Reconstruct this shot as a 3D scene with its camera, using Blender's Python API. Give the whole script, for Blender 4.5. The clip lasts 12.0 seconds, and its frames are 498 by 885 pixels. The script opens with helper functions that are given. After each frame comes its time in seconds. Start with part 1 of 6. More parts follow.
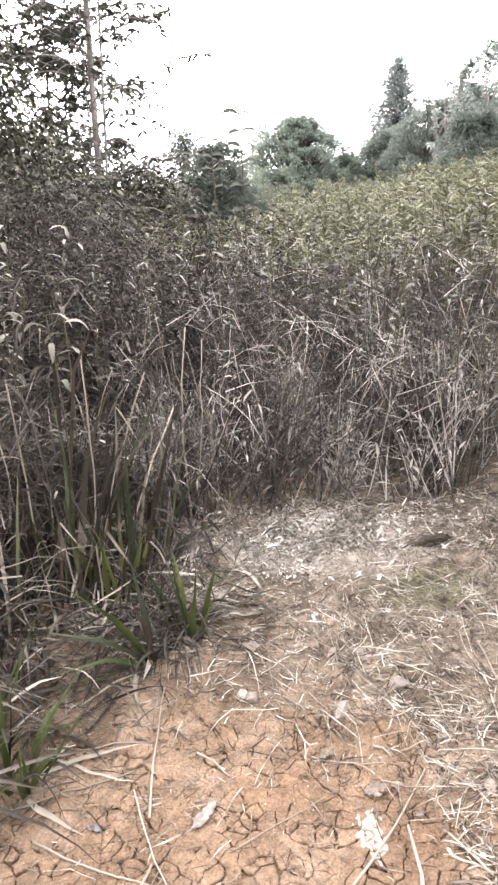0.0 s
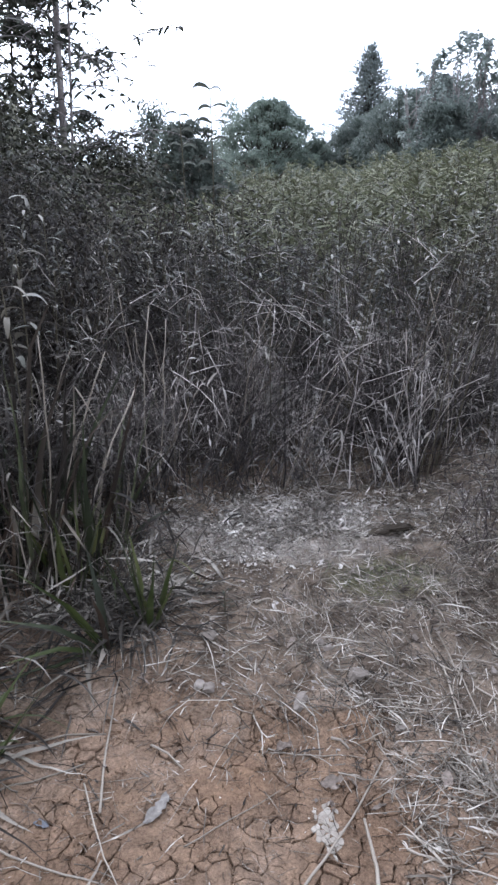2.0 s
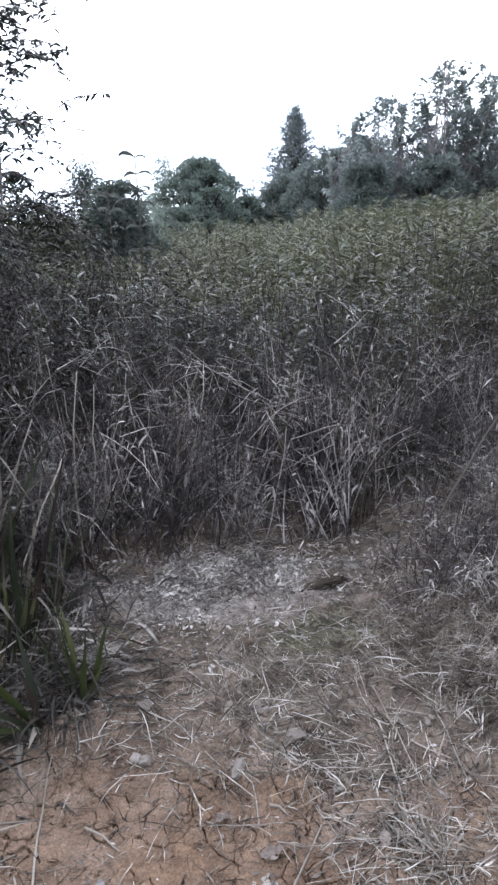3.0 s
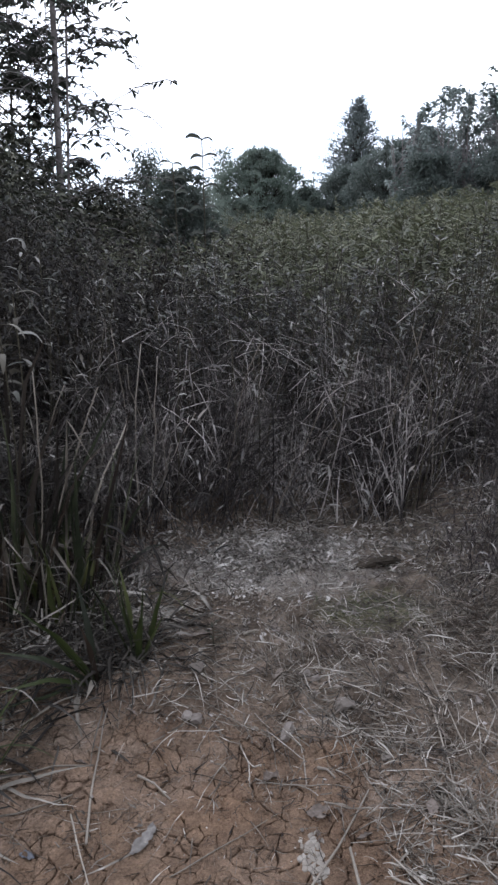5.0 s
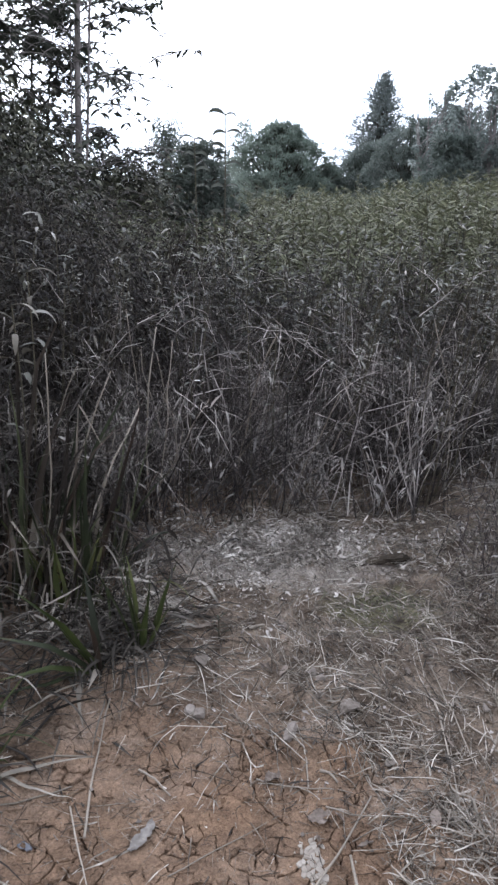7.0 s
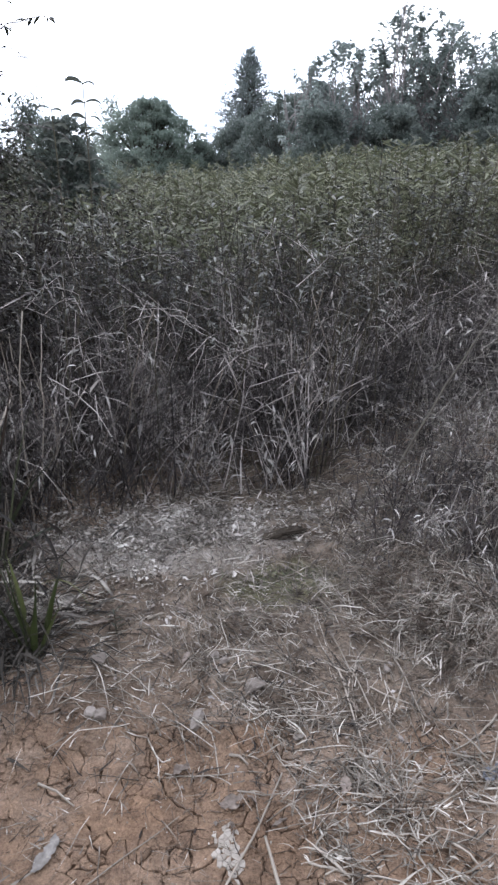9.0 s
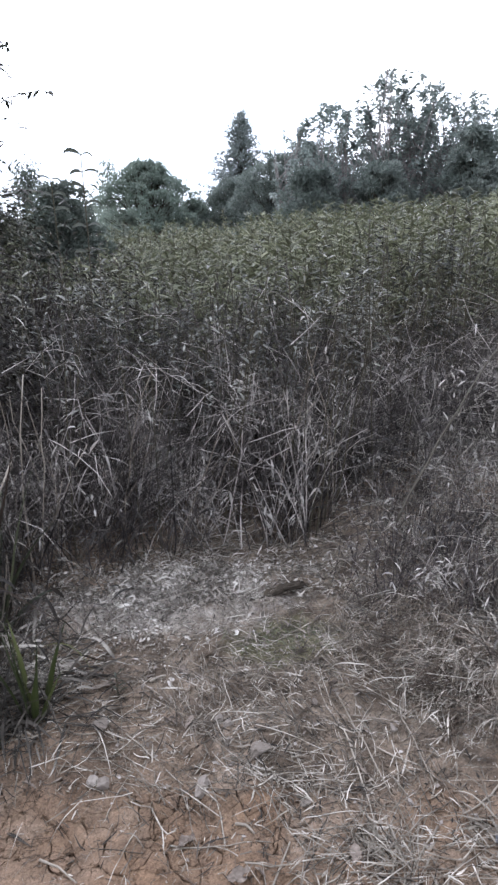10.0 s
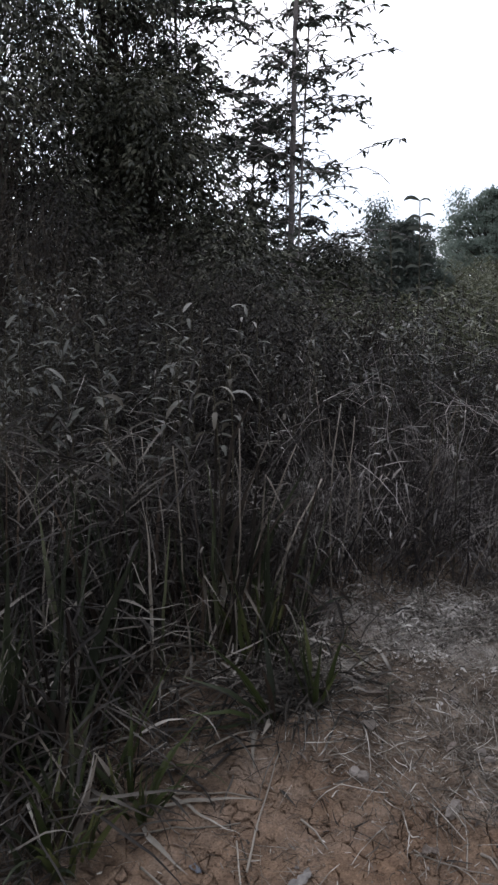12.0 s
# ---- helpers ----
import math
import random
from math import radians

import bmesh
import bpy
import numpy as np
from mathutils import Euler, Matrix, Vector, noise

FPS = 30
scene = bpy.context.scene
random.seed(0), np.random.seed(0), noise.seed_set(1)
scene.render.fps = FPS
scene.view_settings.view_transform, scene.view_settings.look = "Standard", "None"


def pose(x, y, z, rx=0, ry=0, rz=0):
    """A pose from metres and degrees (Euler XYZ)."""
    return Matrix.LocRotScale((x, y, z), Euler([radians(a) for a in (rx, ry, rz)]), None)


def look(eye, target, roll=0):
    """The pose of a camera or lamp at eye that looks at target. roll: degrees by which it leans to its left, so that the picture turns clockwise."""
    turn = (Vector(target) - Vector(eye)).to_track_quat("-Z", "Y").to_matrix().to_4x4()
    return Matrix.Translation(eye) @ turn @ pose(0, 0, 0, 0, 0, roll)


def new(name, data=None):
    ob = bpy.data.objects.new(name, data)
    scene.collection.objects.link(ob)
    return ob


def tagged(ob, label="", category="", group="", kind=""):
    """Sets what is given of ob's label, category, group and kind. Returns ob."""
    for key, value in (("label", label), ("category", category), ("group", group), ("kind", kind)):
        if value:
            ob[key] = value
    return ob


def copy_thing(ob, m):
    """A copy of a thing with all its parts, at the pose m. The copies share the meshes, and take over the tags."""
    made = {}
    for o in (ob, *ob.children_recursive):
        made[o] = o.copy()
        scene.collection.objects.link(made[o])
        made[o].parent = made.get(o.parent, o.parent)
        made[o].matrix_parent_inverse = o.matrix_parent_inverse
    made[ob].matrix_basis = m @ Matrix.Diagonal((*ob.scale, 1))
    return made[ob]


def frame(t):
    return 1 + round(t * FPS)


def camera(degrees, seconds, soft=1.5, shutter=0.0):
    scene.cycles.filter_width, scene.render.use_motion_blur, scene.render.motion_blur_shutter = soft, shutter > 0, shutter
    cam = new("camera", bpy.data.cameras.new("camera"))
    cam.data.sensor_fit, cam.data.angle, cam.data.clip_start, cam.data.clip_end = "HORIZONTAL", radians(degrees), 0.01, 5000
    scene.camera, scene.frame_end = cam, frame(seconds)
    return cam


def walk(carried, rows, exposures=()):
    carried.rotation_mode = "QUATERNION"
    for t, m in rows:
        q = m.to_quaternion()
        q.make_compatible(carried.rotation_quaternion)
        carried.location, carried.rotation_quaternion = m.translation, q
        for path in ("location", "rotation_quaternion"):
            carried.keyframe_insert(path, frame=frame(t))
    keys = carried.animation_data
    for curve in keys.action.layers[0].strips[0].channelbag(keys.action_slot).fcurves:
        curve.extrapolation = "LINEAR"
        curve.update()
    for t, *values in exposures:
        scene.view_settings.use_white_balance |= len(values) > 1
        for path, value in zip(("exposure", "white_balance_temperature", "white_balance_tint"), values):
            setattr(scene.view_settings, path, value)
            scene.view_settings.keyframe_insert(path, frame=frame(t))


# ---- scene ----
cam = camera(41.2, 12.0, soft=2.6)
# The mud bank slopes up away from the eye and to the right; rows are given on the bank's own plane.
BANK = pose(0, 0, 0, 6, -4, 0)
PATH = [
    (0, (0.218, 0.288, 1.361), (0.062, 2.105, 0.541), -5.4),
    (0.5, (0.231, 0.297, 1.394), (0.027, 2.129, 0.618), -3.8),
    (1, (0.264, 0.315, 1.387), (0.103, 2.093, 0.486), -4.2),
    (1.5, (0.224, 0.307, 1.34), (0.328, 2.122, 0.505), -3.0),
    (2, (0.215, 0.336, 1.337), (0.167, 2.138, 0.47), -2.6),
    (2.5, (0.241, 0.343, 1.339), (0.288, 2.139, 0.459), -4.1),
    (3, (0.259, 0.327, 1.389), (0.39, 2.178, 0.643), -2.6),
    (3.5, (0.248, 0.307, 1.417), (0.295, 2.163, 0.673), -1.7),
    (3.7, (0.235, 0.292, 1.418), (0.23, 2.139, 0.651), -3.1),
    (5.3, (0.224, 0.279, 1.333), (0.185, 2.13, 0.577), -1.6),
    (5.5, (0.22, 0.306, 1.346), (0.125, 2.129, 0.527), -1.4),
    (6, (0.194, 0.335, 1.357), (0.104, 2.149, 0.52), 1.8),
    (6.5, (0.211, 0.331, 1.364), (0.116, 2.175, 0.595), 0.2),
    (6.7, (0.206, 0.334, 1.367), (0.142, 2.167, 0.569), 0.4),
    (8.3, (0.254, 0.356, 1.34), (0.275, 2.166, 0.49), -2.3),
    (8.5, (0.249, 0.369, 1.338), (0.316, 2.18, 0.491), -1.8),
    (9, (0.24, 0.392, 1.333), (0.508, 2.172, 0.46), -0.4),
    (9.5, (0.214, 0.396, 1.344), (0.57, 2.174, 0.501), 1.1),
    (10, (0.241, 0.383, 1.368), (0.523, 2.219, 0.628), -1.7),
    (10.5, (0.285, 0.335, 1.427), (0.426, 2.217, 0.766), -1.4),
    (11, (0.303, 0.283, 1.417), (0.115, 2.145, 0.712), -4.6),
    (11.5, (0.323, 0.252, 1.442), (0.036, 2.118, 0.78), -3.8),
    (12, (0.337, 0.207, 1.435), (-0.326, 1.994, 0.83), -5.5),
]
walk(cam, [(t, BANK @ look(eye, target, roll)) for t, eye, target, roll in PATH],
     exposures=[(0, 1.95, 7250, 18), (0.2, 1.52, 6700, 17), (0.5, 1.22, 6000, 16), (1.0, 1.08, 5950, 16), (1.5, 0.83, 5950, 16), (2.0, 0.7, 5950, 16), (2.5, 0.65, 5950, 16),
                (3.0, 0.7, 5950, 16), (3.5, 0.3, 6000, 16), (3.7, 0.25, 6000, 16), (5.5, -0.15, 6150, 16), (6, 0.2, 6150, 16), (6.5, 0.46, 6150, 16), (8.5, 0.45, 6150, 16),
                (9.5, 0.74, 6150, 16), (10.0, 0.7, 6150, 16), (10.5, 0.26, 6150, 16), (11.0, -0.2, 6150, 16), (11.2, -0.32, 6200, 16), (11.5, -0.4, 6200, 16), (12, -0.46, 6300, 16)])

# ---- sky and light: bright overcast ----
world = bpy.data.worlds.new("overcast_sky")
scene.world = world
world.use_nodes = True
wn, wl = world.node_tree.nodes, world.node_tree.links
wn.clear()
SUN_EL, SUN_ROT = radians(30), radians(-31)
sky = wn.new("ShaderNodeTexSky")
sky.sky_type, sky.sun_disc, sky.sun_elevation, sky.sun_rotation = "NISHITA", False, SUN_EL, SUN_ROT
sky_dim = wn.new("ShaderNodeVectorMath")
sky_dim.operation = "SCALE"
sky_dim.inputs["Scale"].default_value = 0.1
wl.new(sky.outputs[0], sky_dim.inputs[0])
wco = wn.new("ShaderNodeTexCoord")
cloud = wn.new("ShaderNodeTexNoise")
cloud.inputs["Scale"].default_value, cloud.inputs["Detail"].default_value = 2.2, 5
wl.new(wco.outputs["Generated"], cloud.inputs["Vector"])
ramp = wn.new("ShaderNodeValToRGB")
ramp.color_ramp.elements[0].position, ramp.color_ramp.elements[0].color = 0.36, (0.60, 0.69, 0.80, 1)
ramp.color_ramp.elements[1].position, ramp.color_ramp.elements[1].color = 0.6, (0.95, 0.97, 1.0, 1)
wl.new(cloud.outputs["Fac"], ramp.inputs[0])
wmix = wn.new("ShaderNodeMix")
wmix.data_type = "RGBA"
wmix.inputs["Factor"].default_value = 0.9
wl.new(sky_dim.outputs[0], wmix.inputs[6])
wl.new(ramp.outputs[0], wmix.inputs[7])
SUN_WAY = Vector((-0.45, 0.74, 0.50)).normalized()
toward = wn.new("ShaderNodeVectorMath")
toward.operation = "DOT_PRODUCT"
toward.inputs[1].default_value = SUN_WAY
wl.new(wco.outputs["Generated"], toward.inputs[0])
glow = wn.new("ShaderNodeMapRange")
glow.interpolation_type = "SMOOTHSTEP"
glow.inputs["From Min"].default_value, glow.inputs["From Max"].default_value = -0.2, 1.0
glow.inputs["To Min"].default_value, glow.inputs["To Max"].default_value = 1.12, 2.65
wl.new(toward.outputs["Value"], glow.inputs["Value"])
bg = wn.new("ShaderNodeBackground")
wl.new(glow.outputs[0], bg.inputs["Strength"])
wl.new(wmix.outputs[2], bg.inputs["Color"])
wout = wn.new("ShaderNodeOutputWorld")
wl.new(bg.outputs[0], wout.inputs[0])

sun_data = bpy.data.lights.new("sun", "SUN")
sun_data.energy, sun_data.angle, sun_data.color = 0.6, radians(20), (1.0, 0.97, 0.92)
sun = new("sun", sun_data)
sun.matrix_world = look(SUN_WAY * 30, (0, 0, 0))


# ---- materials ----
def material(name, colours, rough=0.8, grain=60.0, bump=0.3, thin=0.0, vary="island", spread=0.25, blotch=3.0, bump_scale=0.004):
    """A natural surface: colours mixed by the piece's own random number and by noise at two scales."""
    m = bpy.data.materials.new(name)
    m.use_nodes = True
    n, l = m.node_tree.nodes, m.node_tree.links
    n.clear()
    geo = n.new("ShaderNodeNewGeometry")
    pick = n.new("ShaderNodeValToRGB")
    els = pick.color_ramp.elements
    while len(els) < len(colours):
        els.new(0.5)
    for i, c in enumerate(colours):
        els[i].position, els[i].color = (i / max(1, len(colours) - 1)) ** 0.6, (*c, 1)
    big = n.new("ShaderNodeTexNoise")
    big.inputs["Scale"].default_value, big.inputs["Detail"].default_value = blotch, 3
    fine = n.new("ShaderNodeTexNoise")
    fine.inputs["Scale"].default_value, fine.inputs["Detail"].default_value = grain, 4
    l.new(geo.outputs["Position"], big.inputs["Vector"])
    l.new(geo.outputs["Position"], fine.inputs["Vector"])
    if vary == "island":
        own = geo.outputs["Random Per Island"]
    elif vary == "object":
        own = n.new("ShaderNodeObjectInfo").outputs["Random"]
    else:
        own = fine.outputs["Fac"]
    add = n.new("ShaderNodeMath")
    add.operation = "MULTIPLY_ADD"
    l.new(big.outputs["Fac"], add.inputs[0])
    add.inputs[1].default_value = 2.6
    add.inputs[2].default_value = -1.35
    both = n.new("ShaderNodeMath")
    both.operation = "ADD"
    l.new(own, both.inputs[0])
    l.new(add.outputs[0], both.inputs[1])
    l.new(both.outputs[0], pick.inputs[0])
    shade = n.new("ShaderNodeMapRange")
    shade.inputs["To Min"].default_value, shade.inputs["To Max"].default_value = 1 - spread, 1 + spread
    l.new(fine.outputs["Fac"], shade.inputs["Value"])
    tint = n.new("ShaderNodeVectorMath")
    tint.operation = "SCALE"
    l.new(pick.outputs[0], tint.inputs[0])
    l.new(shade.outputs[0], tint.inputs["Scale"])
    p = n.new("ShaderNodeBsdfPrincipled")
    p.inputs["Roughness"].default_value = rough
    p.inputs["Specular IOR Level"].default_value = 0.35
    l.new(tint.outputs[0], p.inputs["Base Color"])
    if bump:
        b = n.new("ShaderNodeBump")
        b.inputs["Strength"].default_value, b.inputs["Distance"].default_value = bump, bump_scale
        l.new(fine.outputs["Fac"], b.inputs["Height"])
        l.new(b.outputs[0], p.inputs["Normal"])
    out = n.new("ShaderNodeOutputMaterial")
    if thin:
        tr = n.new("ShaderNodeBsdfTranslucent")
        l.new(tint.outputs[0], tr.inputs["Color"])
        mx = n.new("ShaderNodeMixShader")
        mx.inputs[0].default_value = thin
        l.new(p.outputs[0], mx.inputs[1])
        l.new(tr.outputs[0], mx.inputs[2])
        l.new(mx.outputs[0], out.inputs[0])
    else:
        l.new(p.outputs[0], out.inputs[0])
    return m


def soil_material():
    """Dried silt: red-brown clay near the water, greyer and dusted with chaff higher up, with algae stains."""
    m = bpy.data.materials.new("dried_mud")
    m.use_nodes = True
    n, l = m.node_tree.nodes, m.node_tree.links
    n.clear()
    geo = n.new("ShaderNodeNewGeometry")

    def noise_tex(scale, detail, rough=0.6):
        t = n.new("ShaderNodeTexNoise")
        t.inputs["Scale"].default_value, t.inputs["Detail"].default_value, t.inputs["Roughness"].default_value = scale, detail, rough
        l.new(geo.outputs["Position"], t.inputs["Vector"])
        return t.outputs["Fac"]

    def ramp_of(fac, stops):
        r = n.new("ShaderNodeValToRGB")
        while len(r.color_ramp.elements) < len(stops):
            r.color_ramp.elements.new(0.5)
        for e, (at, c) in zip(r.color_ramp.elements, stops):
            e.position, e.color = at, (*c, 1)
        l.new(fac, r.inputs[0])
        return r.outputs[0]

    def mix(fac, a, b):
        x = n.new("ShaderNodeMix")
        x.data_type = "RGBA"
        l.new(fac, x.inputs["Factor"])
        l.new(a, x.inputs[6])
        l.new(b, x.inputs[7])
        return x.outputs[2]

    def blob(cx, cy, rx, ry, low, high, rag=0.5):
        sub = n.new("ShaderNodeVectorMath")
        sub.operation = "SUBTRACT"
        sub.inputs[1].default_value = (cx, cy, 0)
        l.new(geo.outputs["Position"], sub.inputs[0])
        mul = n.new("ShaderNodeVectorMath")
        mul.operation = "MULTIPLY"
        mul.inputs[1].default_value = (1 / rx, 1 / ry, 0)
        l.new(sub.outputs[0], mul.inputs[0])
        ln = n.new("ShaderNodeVectorMath")
        ln.operation = "LENGTH"
        l.new(mul.outputs[0], ln.inputs[0])
        a = n.new("ShaderNodeMath")
        a.operation = "MULTIPLY_ADD"
        l.new(noise_tex(9, 4), a.inputs[0])
        a.inputs[1].default_value = rag * 2
        l.new(ln.outputs["Value"], a.inputs[2])
        mr = n.new("ShaderNodeMapRange")
        mr.inputs["From Min"].default_value, mr.inputs["From Max"].default_value = 0.7 + rag, 1.1 + rag
        mr.inputs["To Min"].default_value, mr.inputs["To Max"].default_value = high, low
        l.new(a.outputs[0], mr.inputs["Value"])
        return mr.outputs[0]

    clay = ramp_of(noise_tex(4.5, 5), [(0.3, (0.112, 0.075, 0.052)), (0.5, (0.196, 0.139, 0.099)), (0.72, (0.285, 0.214, 0.162))])
    grey = ramp_of(noise_tex(9, 6, 0.7), [(0.3, (0.045, 0.034, 0.025)), (0.5, (0.142, 0.112, 0.086)), (0.72, (0.30, 0.25, 0.20))])
    col = mix(blob(0.85, 2.2, 1.05, 0.85, 0.0, 0.85), clay, grey)
    pale = ramp_of(noise_tex(40, 4), [(0.35, (0.25, 0.21, 0.17)), (0.6, (0.52, 0.48, 0.44))])
    col = mix(blob(0.26, 2.33, 0.42, 0.20, 0.0, 0.6), col, pale)
    red = ramp_of(noise_tex(25, 4), [(0.3, (0.145, 0.083, 0.050)), (0.7, (0.285, 0.178, 0.108))])
    col = mix(blob(0.05, 1.20, 0.65, 0.42, 0.0, 0.40, 0.8), col, red)
    for px, py, pr in ((0.80, 1.40, 0.10), (0.74, 1.08, 0.12), (0.10, 1.36, 0.10), (0.40, 1.47, 0.05)):
        col = mix(blob(px, py, pr, 0.8 * pr, 0.0, 0.36, 0.6), col, red)
    alga = ramp_of(noise_tex(30, 4), [(0.3, (0.07, 0.085, 0.03)), (0.7, (0.17, 0.17, 0.09))])
    col = mix(blob(0.59, 2.06, 0.19, 0.12, 0.0, 0.5), col, alga)
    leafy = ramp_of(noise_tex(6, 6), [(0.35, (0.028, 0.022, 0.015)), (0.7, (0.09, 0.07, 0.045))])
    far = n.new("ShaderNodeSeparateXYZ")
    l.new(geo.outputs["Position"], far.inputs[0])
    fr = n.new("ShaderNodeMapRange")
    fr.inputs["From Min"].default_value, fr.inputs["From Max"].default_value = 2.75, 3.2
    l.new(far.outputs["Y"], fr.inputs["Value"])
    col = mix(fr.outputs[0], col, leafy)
    humus_and_shade = ramp_of(noise_tex(12, 5), [(0.3, (0.022, 0.016, 0.011)), (0.7, (0.075, 0.055, 0.038))])
    col = mix(blob(-1.62, 1.72, 1.10, 1.3, 0.0, 0.92), col, humus_and_shade)
    # Shade of the hollow under the sedge, put into the soil colour.
    col = mix(blob(-0.36, 2.02, 0.13, 0.11, 0.0, 0.8, 0.4), col, humus_and_shade)
    col = mix(blob(-0.44, 1.56, 0.16, 0.13, 0.0, 0.45, 0.6), col, humus_and_shade)
    ring = n.new("ShaderNodeVectorMath")
    ring.operation = "LENGTH"
    l.new(geo.outputs["Position"], ring.inputs[0])
    rr = n.new("ShaderNodeMapRange")
    rr.inputs["From Min"].default_value, rr.inputs["From Max"].default_value = 6.0, 14.0
    l.new(ring.outputs["Value"], rr.inputs["Value"])
    turf = ramp_of(noise_tex(0.8, 6), [(0.35, (0.040, 0.045, 0.020)), (0.7, (0.10, 0.095, 0.055))])
    col = mix(rr.outputs[0], col, turf)
    # Tone contrast for mud grain, with small shadows between crumbs put into it.
    crumb = n.new("ShaderNodeMapRange")
    crumb.inputs["From Min"].default_value, crumb.inputs["From Max"].default_value = 0.3, 0.7
    crumb.inputs["To Min"].default_value, crumb.inputs["To Max"].default_value = 0.52, 1.5
    l.new(noise_tex(150, 6, 0.8), crumb.inputs["Value"])
    grit = n.new("ShaderNodeVectorMath")
    grit.operation = "SCALE"
    l.new(col, grit.inputs[0])
    l.new(crumb.outputs[0], grit.inputs["Scale"])
    mottle = n.new("ShaderNodeMapRange")
    mottle.inputs["From Min"].default_value, mottle.inputs["From Max"].default_value = 0.32, 0.68
    mottle.inputs["To Min"].default_value, mottle.inputs["To Max"].default_value = 0.78, 1.36
    l.new(noise_tex(21, 5, 0.65), mottle.inputs["Value"])
    stain = n.new("ShaderNodeVectorMath")
    stain.operation = "SCALE"
    l.new(grit.outputs[0], stain.inputs[0])
    l.new(mottle.outputs[0], stain.inputs["Scale"])
    col = stain.outputs[0]
    p = n.new("ShaderNodeBsdfPrincipled")
    p.inputs["Roughness"].default_value = 0.88
    p.inputs["Specular IOR Level"].default_value = 0.25
    l.new(col, p.inputs["Base Color"])
    hsum = n.new("ShaderNodeMath")
    hsum.operation = "MULTIPLY_ADD"
    l.new(noise_tex(220, 4), hsum.inputs[0])
    hsum.inputs[1].default_value = 0.5
    l.new(noise_tex(45, 5), hsum.inputs[2])
    b = n.new("ShaderNodeBump")
    b.inputs["Strength"].default_value, b.inputs["Distance"].default_value = 1.0, 0.013
    l.new(hsum.outputs[0], b.inputs["Height"])
    l.new(b.outputs[0], p.inputs["Normal"])
    out = n.new("ShaderNodeOutputMaterial")
    l.new(p.outputs[0], out.inputs[0])
    return m


MUD = soil_material()
STRAW = material("dry_straw", [(0.070, 0.057, 0.045), (0.285, 0.248, 0.205), (0.57, 0.525, 0.465)], 0.7, 180, 0.3, blotch=16.0)
STRAW_OBJ = material("dry_straw_stalk", [(0.19, 0.162, 0.130), (0.38, 0.335, 0.28)], 0.7, 180, 0.3, vary="object")
STEM_DEAD = material("dead_stem", [(0.020, 0.016, 0.016), (0.092, 0.079, 0.074), (0.54, 0.495, 0.46)], 0.8, 150, 0.3)
STRAW_GREY = material("weathered_straw", [(0.080, 0.071, 0.060), (0.29, 0.265, 0.230), (0.60, 0.56, 0.50)], 0.8, 150, 0.3, blotch=10.0)
# Dead sedge brown, darkened for the shade deep inside the clumps.
THATCH = material("shaded_dead_sedge", [(0.016, 0.013, 0.011), (0.044, 0.037, 0.031), (0.19, 0.17, 0.145)], 0.75, 150, 0.2)
LEAF_DEAD = material("dead_leaf", [(0.050, 0.045, 0.042), (0.17, 0.157, 0.147), (0.56, 0.53, 0.49)], 0.7, 120, 0.2, thin=0.2)
# Pale end of the ramp: pale leaves, and leaf glints put in as colour.
LEAF_WEED = material("weed_leaf", [(0.024, 0.025, 0.021), (0.060, 0.063, 0.051), (0.32, 0.32, 0.28)], 0.45, 90, 0.2, thin=0.2, blotch=1.6)
LEAF_WEED_OBJ = material("pale_weed_leaf", [(0.055, 0.056, 0.045), (0.13, 0.13, 0.108), (0.28, 0.27, 0.24)], 0.5, 90, 0.2, thin=0.2, vary="object")
STEM_WEED = material("weed_stem", [(0.040, 0.035, 0.024), (0.10, 0.088, 0.058)], 0.75, 120, 0.2)
LEAF_FIELD = material("field_leaf", [(0.080, 0.083, 0.050), (0.145, 0.155, 0.092), (0.29, 0.30, 0.20)], 0.5, 40, 0.1, thin=0.32, blotch=0.8)
BLADE_GREEN = material("sedge_blade", [(0.022, 0.028, 0.016), (0.050, 0.060, 0.032), (0.13, 0.14, 0.080)], 0.5, 160, 0.2, thin=0.25, vary="object")
BLADE_FRESH = material("fresh_sedge_blade", [(0.036, 0.048, 0.016), (0.074, 0.092, 0.030), (0.16, 0.165, 0.066)], 0.5, 160, 0.2, thin=0.3, vary="object")
BLADE_STRAW = material("pale_grass_blade", [(0.13, 0.112, 0.090), (0.29, 0.258, 0.215), (0.52, 0.48, 0.42)], 0.7, 160, 0.2, thin=0.1, vary="object")
BLADE_BROWN = material("brown_sedge_blade", [(0.018, 0.012, 0.009), (0.050, 0.034, 0.024), (0.13, 0.095, 0.068)], 0.7, 160, 0.2, thin=0.15, vary="object")
BLADE_DRY = material("dry_sedge_blade", [(0.017, 0.013, 0.010), (0.048, 0.038, 0.029), (0.26, 0.225, 0.185)], 0.7, 160, 0.2, thin=0.15, vary="object")
BARK = material("smooth_grey_bark", [(0.17, 0.15, 0.145), (0.34, 0.31, 0.30)], 0.8, 30, 0.4, vary="noise")
BARK_DARK = material("dark_bark", [(0.035, 0.028, 0.022), (0.085, 0.070, 0.055)], 0.85, 30, 0.5, vary="noise")
LEAF_GUM = material("gum_leaf", [(0.036, 0.040, 0.032), (0.080, 0.088, 0.068)], 0.5, 30, 0.1, thin=0.3)
# The lightest tone stands in for glints on the leaves.
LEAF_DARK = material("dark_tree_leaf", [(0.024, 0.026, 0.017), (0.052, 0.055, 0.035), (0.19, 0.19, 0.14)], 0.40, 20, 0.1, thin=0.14)
